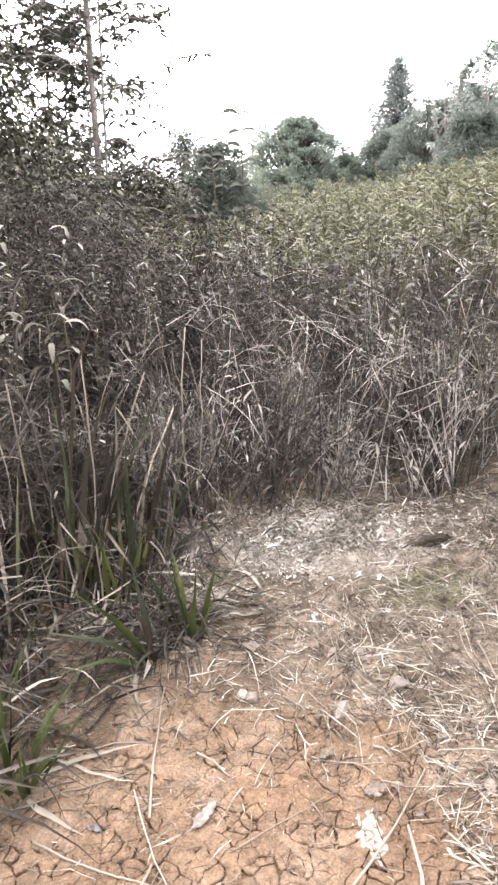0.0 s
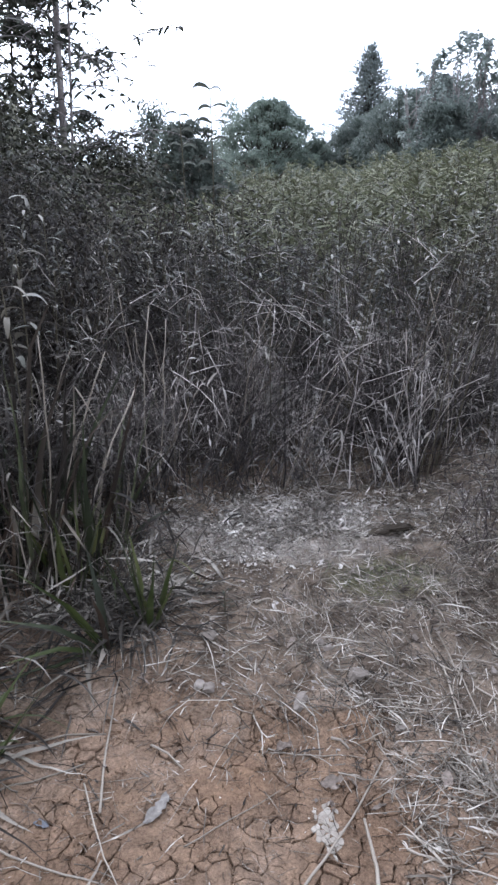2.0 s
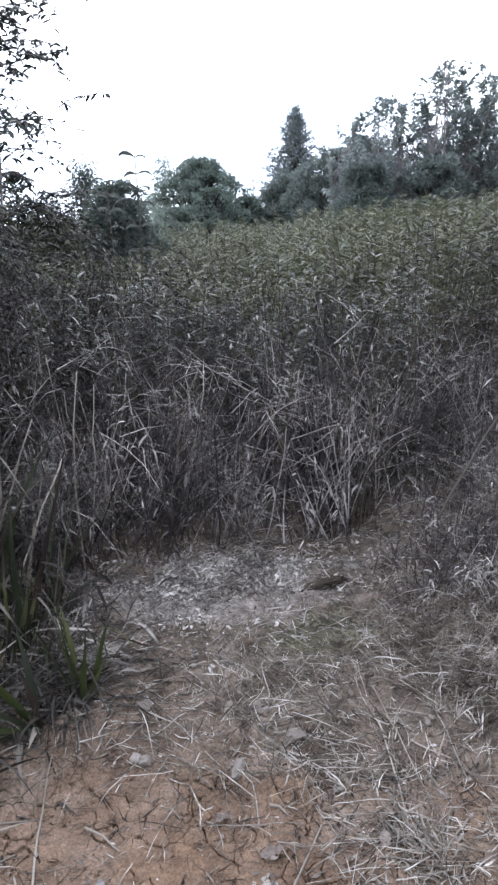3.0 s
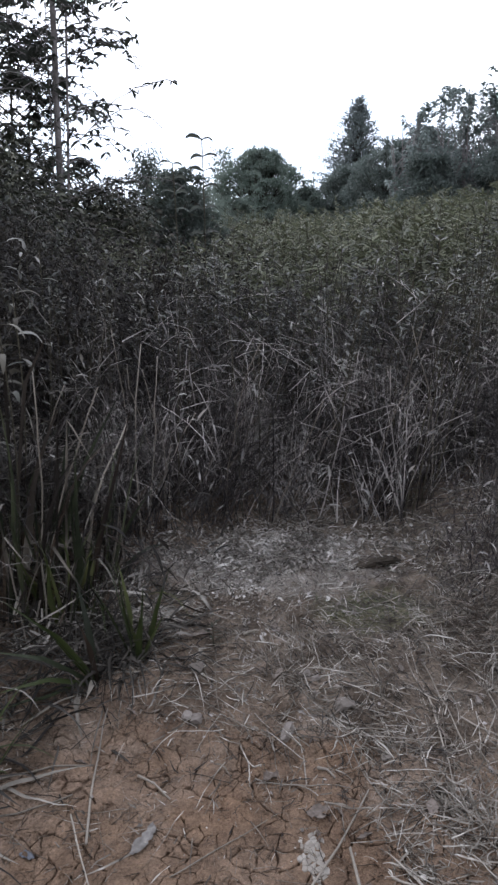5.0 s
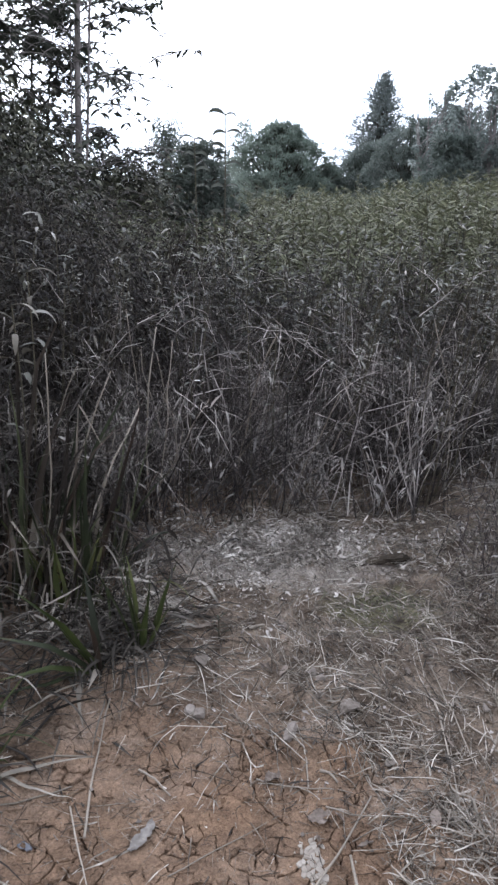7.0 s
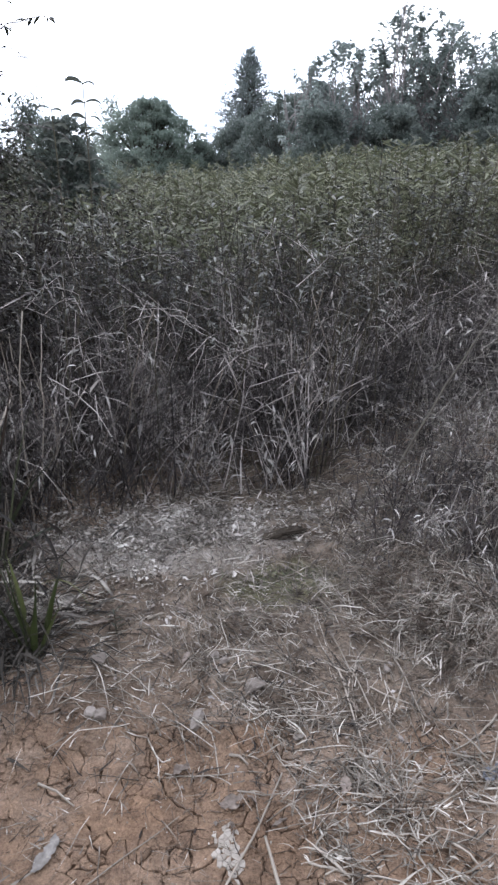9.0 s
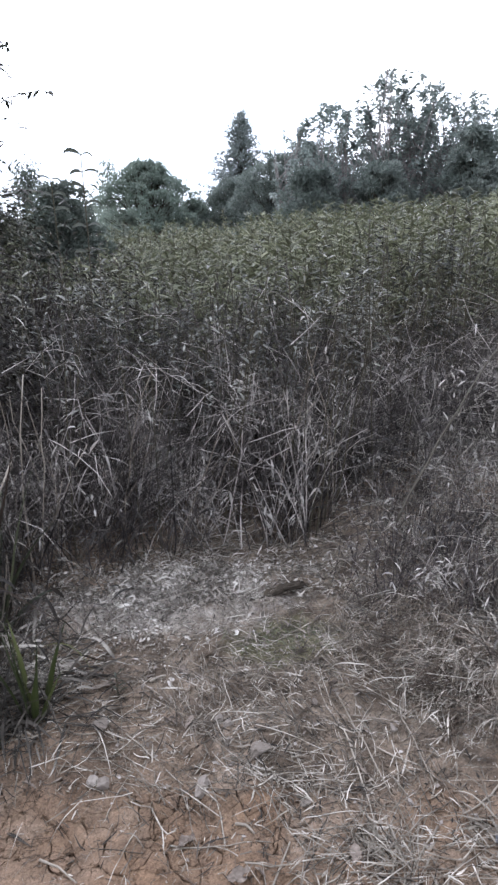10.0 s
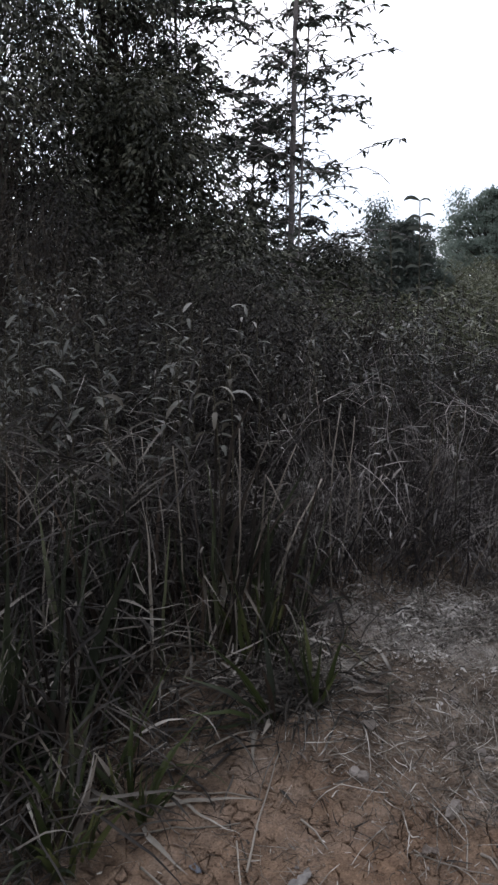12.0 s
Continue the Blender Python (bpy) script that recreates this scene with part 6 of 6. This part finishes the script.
    # long straws lying crosswise in loose mats
    g = 1100
    cx, cy = rng.uniform(0.0, 1.35, 60), rng.uniform(1.25, 2.5, 60)
    good = (cy - 1.30 + 0.75 * (cx - 0.25) > 0.12) & (bare_spots(cx, cy) > 0.5)
    cx, cy = cx[good], cy[good]
    k = rng.randint(0, len(cx), g)
    x, y = cx[k] + rng.normal(0, 0.07, g), cy[k] + rng.normal(0, 0.05, g)
    way = rng.uniform(0, 3.14159, len(cx))[k] + rng.normal(0, 0.55, g)
    p = grow(np.stack([x, y, top_of_soil(x, y) + 0.002 + 0.02 * rng.uniform(0, 1, g)], -1), np.stack([np.cos(way), np.sin(way), rng.normal(0.0, 0.10, g)], -1), rng.uniform(0.04, 0.19, g), 0.1, 5, 0.08, rng)
    p[:, :, 2] = np.maximum(p[:, :, 2], top_of_soil(p[:, :, 0], p[:, :, 1]) + 0.0018)
    part("long_straws", *tubes(p, 0.0007 + 0.0013 * rng.uniform(0, 1, g) ** 2, 0.7, 4), STRAW, t)
    # short brown fibres trodden into the mud
    b = 15000
    x, y = rng.uniform(-0.75, 1.5, b), rng.uniform(0.98, 2.6, b)
    ok = rng.uniform(0, 1, b) < 0.45 + 0.5 * wave(x, y, 38, 12.0)
    x, y = x[ok], y[ok]
    b = len(x)
    p = grow(np.stack([x, y, top_of_soil(x, y) + 0.0012 + 0.006 * rng.uniform(0, 1, b) ** 2], -1), any_way(b, rng, rng.normal(0.0, 0.15, b)), 0.008 + 0.05 * rng.uniform(0, 1, b) ** 2, 0.2, 3, 0.16, rng)
    p[:, :, 2] = np.maximum(p[:, :, 2], top_of_soil(p[:, :, 0], p[:, :, 1]) + 0.001)
    part("trodden_fibres", *tubes(p, 0.0004 + 0.0009 * rng.uniform(0, 1, b) ** 2, 0.7, 3), FIBRE, t)
    m = 32000
    x, y = rng.uniform(-0.9, 1.7, m), rng.uniform(1.1, 3.0, m)
    cover = 0.06 + 0.6 * np.clip((y - 1.4 + 0.45 * x) / 0.8, 0, 1) * (0.5 + 0.6 * wave(x, y, 22, 8.0)) + 0.8 * np.exp(-((x - 0.26) / 0.38) ** 2 - ((y - 2.36) / 0.17) ** 2)
    keep = rng.uniform(0, 1, m) < cover
    x, y = x[keep], y[keep]
    m = len(x)
    p = grow(np.stack([x, y, top_of_soil(x, y) + rng.uniform(0.002, 0.012, m)], -1), any_way(m, rng, rng.normal(0.05, 0.3, m)), 0.004 + 0.030 * rng.uniform(0, 1, m) ** 3, 0.2, 2)
    v, f = strips(p, 0.0010 + 0.0045 * rng.uniform(0, 1, m) ** 3, None, rng, "blade", lie=0.7)
    part("chaff", v, f, STRAW, t)


straw_litter()


def crumbs(x, y, r, rng, flat, lift):
    """Small angular bits: squashed, uneven double pyramids, each turned and tipped its own way."""
    n = len(x)
    o = np.array([[1, 0, 0], [0, 1, 0], [-1, 0, 0], [0, -1, 0], [0, 0, 0.8], [0, 0, -0.6]], float)
    v = o[None] * r[:, None, None] * rng.uniform(0.4, 1.4, (n, 6, 3)) + rng.normal(0, 0.2, (n, 6, 3)) * r[:, None, None]
    v[..., 2] *= flat
    a, b = rng.uniform(0, 6.283, n), rng.normal(0, 0.45, n)
    ca, sa, cb, sb = np.cos(a)[:, None], np.sin(a)[:, None], np.cos(b)[:, None], np.sin(b)[:, None]
    v = np.stack([v[..., 0], v[..., 1] * cb - v[..., 2] * sb, v[..., 1] * sb + v[..., 2] * cb], -1)
    v = np.stack([v[..., 0] * ca - v[..., 1] * sa, v[..., 0] * sa + v[..., 1] * ca, v[..., 2]], -1)
    v = v + np.stack([x, y, top_of_soil(x, y) + r * 0.25 + lift], -1)[:, None]
    one = np.array([[0, 1, 4], [1, 2, 4], [2, 3, 4], [3, 0, 4], [1, 0, 5], [2, 1, 5], [3, 2, 5], [0, 3, 5]])
    f = (np.arange(n) * 6)[:, None, None] + one[None]
    return v.reshape(-1, 3), f.reshape(-1, 3)


def leaf_litter():
    """Bleached chips of bark and leaf, with broken straw, drifted against the foot of the thicket."""
    rng = np.random.RandomState(511)
    t = thing("leaf_litter", (0, 0, 0), "drift of bleached leaf fragments below the thicket", "leaf litter", kind="stuff")
    n = 17000
    x = np.where(rng.uniform(0, 1, n) < 0.7, 0.16 + rng.normal(0, 0.20, n), rng.uniform(-0.5, 1.8, n))
    y = wall_line(x) - 0.16 + rng.normal(0, 0.12, n) - 0.10 * np.exp(-((x - 0.22) / 0.3) ** 2)
    ok = rng.uniform(0, 1, n) < 0.55 + 0.6 * wave(x, y, 29, 16.0)
    x, y = x[ok], y[ok]
    n = len(x)
    part("chips", *crumbs(x, y, 0.0016 + 0.0045 * rng.uniform(0, 1, n) ** 3, rng, 0.4, 0.016 * rng.uniform(0, 1, n) ** 2), LITTER_PALE, t, smooth=False)
    w = 3400
    x = np.where(rng.uniform(0, 1, w) < 0.62, 0.20 + rng.normal(0, 0.24, w), rng.uniform(-0.3, 1.7, w))
    y = wall_line(x) - 0.17 + rng.normal(0, 0.12, w) - 0.08 * np.exp(-((x - 0.22) / 0.3) ** 2)
    loose = rng.uniform(0, 1, w) < 0.22
    x, y = np.where(loose, rng.uniform(0.0, 1.2, w), x), np.where(loose, 1.5 + 0.9 * rng.uniform(0, 1, w) ** 0.6, y)
    ok = (rng.uniform(0, 1, w) < 0.6 + 0.6 * wave(x, y, 29, 16.0)) & (y - 1.42 + 0.7 * (x - 0.1) > 0.1)
    x, y = x[ok], y[ok]
    w = len(x)
    p = grow(np.stack([x, y, top_of_soil(x, y) + 0.003 + 0.022 * rng.uniform(0, 1, w) ** 2], -1), any_way(w, rng, rng.normal(0.15, 0.4, w)), 0.010 + 0.032 * rng.uniform(0, 1, w) ** 1.8, rng.uniform(0.2, 1.6, w), 4, 0.22, rng)
    p[:, :, 2] = np.maximum(p[:, :, 2], top_of_soil(p[:, :, 0], p[:, :, 1]) + 0.002)
    loose, wide = loose[ok], 0.004 + 0.011 * rng.uniform(0, 1, w) ** 1.6
    part("curled_leaves", *strips(p[~loose], wide[~loose], 0.55, rng, "leaf", 0.8), LITTER_PALE, t)
    part("strewn_leaves", *strips(p[loose], 0.7 * wide[loose], 0.55, rng, "leaf", 0.8), FLAKE, t)
    m = 2600
    x = np.where(rng.uniform(0, 1, m) < 0.5, 0.22 + rng.normal(0, 0.26, m), rng.uniform(-0.5, 1.8, m))
    y = wall_line(x) - 0.15 + rng.normal(0, 0.13, m)
    p = grow(np.stack([x, y, top_of_soil(x, y) + 0.004 + 0.03 * rng.uniform(0, 1, m) ** 2], -1), any_way(m, rng, rng.normal(0.1, 0.4, m)), 0.012 + 0.07 * rng.uniform(0, 1, m) ** 2, rng.uniform(0.1, 0.9, m), 4, 0.18, rng)
    p[:, :, 2] = np.maximum(p[:, :, 2], top_of_soil(p[:, :, 0], p[:, :, 1]) + 0.002)
    part("broken_straws", *strips(p, 0.0012 + 0.005 * rng.uniform(0, 1, m) ** 2.5, 0.6, rng, "blade", 0.9), LITTER_PALE, t)
    k = 1500
    x, y = rng.uniform(-0.2, 1.3, k), rng.uniform(1.25, 2.4, k)
    ok = rng.uniform(0, 1, k) < 0.05 + 0.8 * np.clip((y - 1.42 + 0.7 * (x - 0.1)) / 0.5, 0, 1)
    x, y = x[ok], y[ok]
    k = len(x)
    part("scattered_chips", *crumbs(x, y, 0.002 + 0.006 * rng.uniform(0, 1, k) ** 3, rng, 0.22, 0.002), FLAKE, t, smooth=False)


leaf_litter()


def straw_tuft(at, count, length, turn, fan, seed, label):
    rng = np.random.RandomState(seed)
    x, y = bank(*at)
    z = float(top_of_soil(x, y))
    t = thing("straw_tuft", (x, y, z), label, "straw", "flattened straw tufts")
    for i in range(int(count * 2.1)):
        a = radians(turn) + rng.normal(0, fan + 0.12)
        p = np.array([[rng.normal(0, 0.03), rng.normal(0, 0.03), 0.004 + rng.uniform(0, 0.015)]])
        path = grow(p, np.array([[np.cos(a), np.sin(a), rng.uniform(0.02, 0.35)]]), length * (0.25 + 0.9 * rng.uniform() ** 1.5), rng.uniform(0.2, 0.9), 7, 0.16, rng)
        path[:, :, 2] = np.maximum(path[:, :, 2], top_of_soil(path[:, :, 0] + x, path[:, :, 1] + y) - z + 0.002)
        part("blade", *strips(path, 0.0013 + 0.0042 * rng.uniform() ** 2.2, 0.4, rng, "blade", 0.5), BLADE_STRAW if rng.uniform() < 0.82 else BLADE_DRY, t)
    return t


for i, (at, c, L, a, fan) in enumerate([((0.655, 1.315), 26, 0.17, 104, 0.28), ((0.70, 1.31), 14, 0.12, 80, 0.35), ((0.684, 1.236), 34, 0.10, 150, 1.2), ((0.522, 1.215), 22, 0.07, 0, 2.0), ((0.90, 1.346), 24, 0.13, 30, 3.0),
                                        ((0.95, 1.307), 20, 0.11, 120, 3.0), ((0.194, 1.678), 10, 0.07, 80, 0.6), ((0.42, 1.62), 12, 0.09, 200, 1.2), ((0.92, 1.75), 18, 0.13, 90, 1.6),
                                        ((0.74, 1.13), 20, 0.12, 200, 2.5), ((0.36, 1.70), 10, 0.08, 120, 1.5), ((0.49, 1.50), 14, 0.09, 285, 0.7), ((0.47, 1.56), 16, 0.10, 270, 0.6)]):
    straw_tuft(at, c, L, a, fan, 520 + i, "flattened tuft of pale dry grass on mud")


def mud_crumbs():
    """Small broken crumbs of dry mud strewn over the bank."""
    rng = np.random.RandomState(531)
    n = 11000
    x, y = rng.uniform(-0.8, 1.4, n), rng.uniform(1.0, 2.6, n)
    keep = rng.uniform(0, 1, n) < 0.5 + 0.5 * wave(x, y, 37, 15.0)
    x, y = x[keep], y[keep]
    r = 0.0018 + 0.0105 * rng.uniform(0, 1, len(x)) ** 4
    solid("mud_crumbs", *crumbs(x, y, r, rng, 0.9, 0.0), MUD, "small broken crumbs of dry mud", "soil", kind="stuff", smooth=False)


mud_crumbs()


def fresh_grass():
    rng = np.random.RandomState(541)
    n = 420
    x, y = 0.58 + rng.normal(0, 0.085, n), 2.06 + rng.normal(0, 0.045, n)
    p = grow(np.stack([x, y, top_of_soil(x, y)], -1), any_way(n, rng, rng.uniform(0.2, 1.0, n)), rng.uniform(0.015, 0.04, n), 0.5, 3)
    solid("fresh_grass", *strips(p, 0.0025, None, rng, "blade"), LEAF_FIELD, "thin patch of short green grass on mud", "grass", kind="stuff")


fresh_grass()
weed_plant(bank(0.08, 1.92), 0.10, 9, 545, "small dark seedling rooted in the mud", 0.035, 0.35, 0.05, "seedling", LEAF_DARK, "")


# ---- cracked crust: plates of dried mud, and a white mineral crust ----
def plates(seeds, gap, inside, rag=0.0034, cut=0.011):
    """Cells round the seeds, cut by their neighbours, drawn in by the width of the crack, with ragged edges."""
    out = []
    for i, s in enumerate(seeds):
        if not inside(s):
            continue
        d = seeds - s
        q = np.hypot(d[:, 0], d[:, 1])
        near = np.argsort(q)[1:15]
        poly = [s + 0.09 * np.array([np.cos(a), np.sin(a)]) for a in np.linspace(0, 6.2832, 13)[:-1]]
        for j in near:
            nrm = d[j] / q[j]
            lim = q[j] / 2 - gap(0.5 * (s + seeds[j]))
            new_poly = []
            for a, b in zip(poly, poly[1:] + poly[:1]):
                da, db = (a - s) @ nrm - lim, (b - s) @ nrm - lim
                if da <= 0:
                    new_poly.append(a)
                if da * db < 0:
                    new_poly.append(a + (b - a) * da / (da - db))
            poly = new_poly
            if len(poly) < 3:
                break
        if len(poly) < 3:
            continue
        ring = []
        for a, b in zip(poly, poly[1:] + poly[:1]):
            k = max(1, int(np.hypot(*(b - a)) / cut))
            for h in range(k):
                ring.append(a + (b - a) * h / k)
        ring = np.array(ring)
        ring = ring + 2.0 * rag * np.stack([wave(ring[:, 0], ring[:, 1], 33, 60.0), wave(ring[:, 0], ring[:, 1], 34, 60.0)], -1)
        ring = ring + rag * np.stack([wave(ring[:, 0], ring[:, 1], 31, 170.0), wave(ring[:, 0], ring[:, 1], 32, 170.0)], -1)
        out.append((s, ring))
    return out


def crack_half(p):
    return 0.00008 + 0.0019 * np.maximum(0.0, wave(p[0], p[1], 41, 42.0) + 0.34)


def plate_mesh(s, ring, thick, dome, worn=1.0):
    x, y = s
    n = len(ring)
    z0 = float(top_of_soil(x, y))
    rows = []
    lip = worn * (0.00015 + 0.45 * crack_half(ring.T))
    for scale, dz in ((1.0, -thick), (1.0, -lip), (0.96, -0.2 * lip), (0.45, dome)):
        p = s + (ring - s) * scale
        rows.append(np.stack([p[:, 0] - x, p[:, 1] - y, top_of_soil(p[:, 0], p[:, 1]) + dz - z0], -1))
    v = np.concatenate(rows + [np.array([[0, 0, dome]])])
    j = np.arange(n)
    j2 = (j + 1) % n
    f = [np.stack([r * n + j, r * n + j2, (r + 1) * n + j2, (r + 1) * n + j], -1) for r in range(3)]
    c = 4 * n
    ev = np.arange(0, n - 1, 2)
    cap = np.stack([3 * n + ev, 3 * n + ev + 1, 3 * n + (ev + 2) % n, np.full(len(ev), c)], -1)
    f.append(cap)
    return v, np.concatenate(f), (x, y, z0)


rng = np.random.RandomState(601)
step = 0.035
seeds = []
for ix in range(int((CRACK_X[1] - CRACK_X[0]) / step) + 3):
    for iy in range(int((CRACK_Y[1] - CRACK_Y[0]) / step) + 3):
        if rng.uniform() < 0.80:
            seeds.append((CRACK_X[0] + (ix - 1) * step + rng.uniform(-0.62, 0.62) * step, CRACK_Y[0] + (iy - 1) * step + rng.uniform(-0.62, 0.62) * step))
seeds = np.array(seeds)


cells = plates(seeds, crack_half, lambda s: CRACK_X[0] < s[0] < CRACK_X[1] and CRACK_Y[0] < s[1] < CRACK_Y[1])
cells.sort(key=lambda c: (c[0][0] - 0.1) ** 2 + (c[0][1] - 1.3) ** 2)
rest = []
for i, (s, ring) in enumerate(cells):
    if len(ring) % 2:
        ring = ring[:-1]
    v, f, at = plate_mesh(s, ring, 0.013, 0.0014 * rng.uniform(-0.6, 1.2))
    if i < 300:
        ob = part("mud_plate", v, f, MUD, ground)
        ob.location = at
    else:
        rest.append((v + np.array(at), f))
if rest:
    part("outer_mud_plates", *join(rest), MUD, ground)["kind"] = "stuff"

crust = thing("mineral_crust", (*bank(0.32, 1.235), float(top_of_soil(*bank(0.32, 1.235)))), "white cracked mineral crust on brown mud", "crust")
cx, cy, cz = crust.location
cs = np.array([(cx + 0.0115 * (a - 5) + rng.uniform(-0.0075, 0.0075), cy + 0.0115 * (b - 8) + rng.uniform(-0.0075, 0.0075)) for a in range(11) for b in range(17)])
for s, ring in plates(cs, lambda p: 0.0003 + 0.0009 * max(0.0, float(wave(p[0], p[1], 43, 70.0))), lambda s: ((s[0] - cx) / 0.030) ** 2 + ((s[1] - cy) / 0.056) ** 2 < 1 + 0.3 * rng.normal(), 0.0006, 0.006):
    ring = s + np.clip(ring - s, -0.024, 0.024)
    if len(ring) % 2:
        ring = ring[:-1]
    if len(ring) < 4:
        continue
    v, f, at = plate_mesh(s, ring, 0.006, rng.uniform(-0.0008, 0.0004), 0.8)
    ob = part("crust_plate", v, f, CRUST, crust)
    ob.location = (at[0] - cx, at[1] - cy, at[2] - cz + 0.0018)
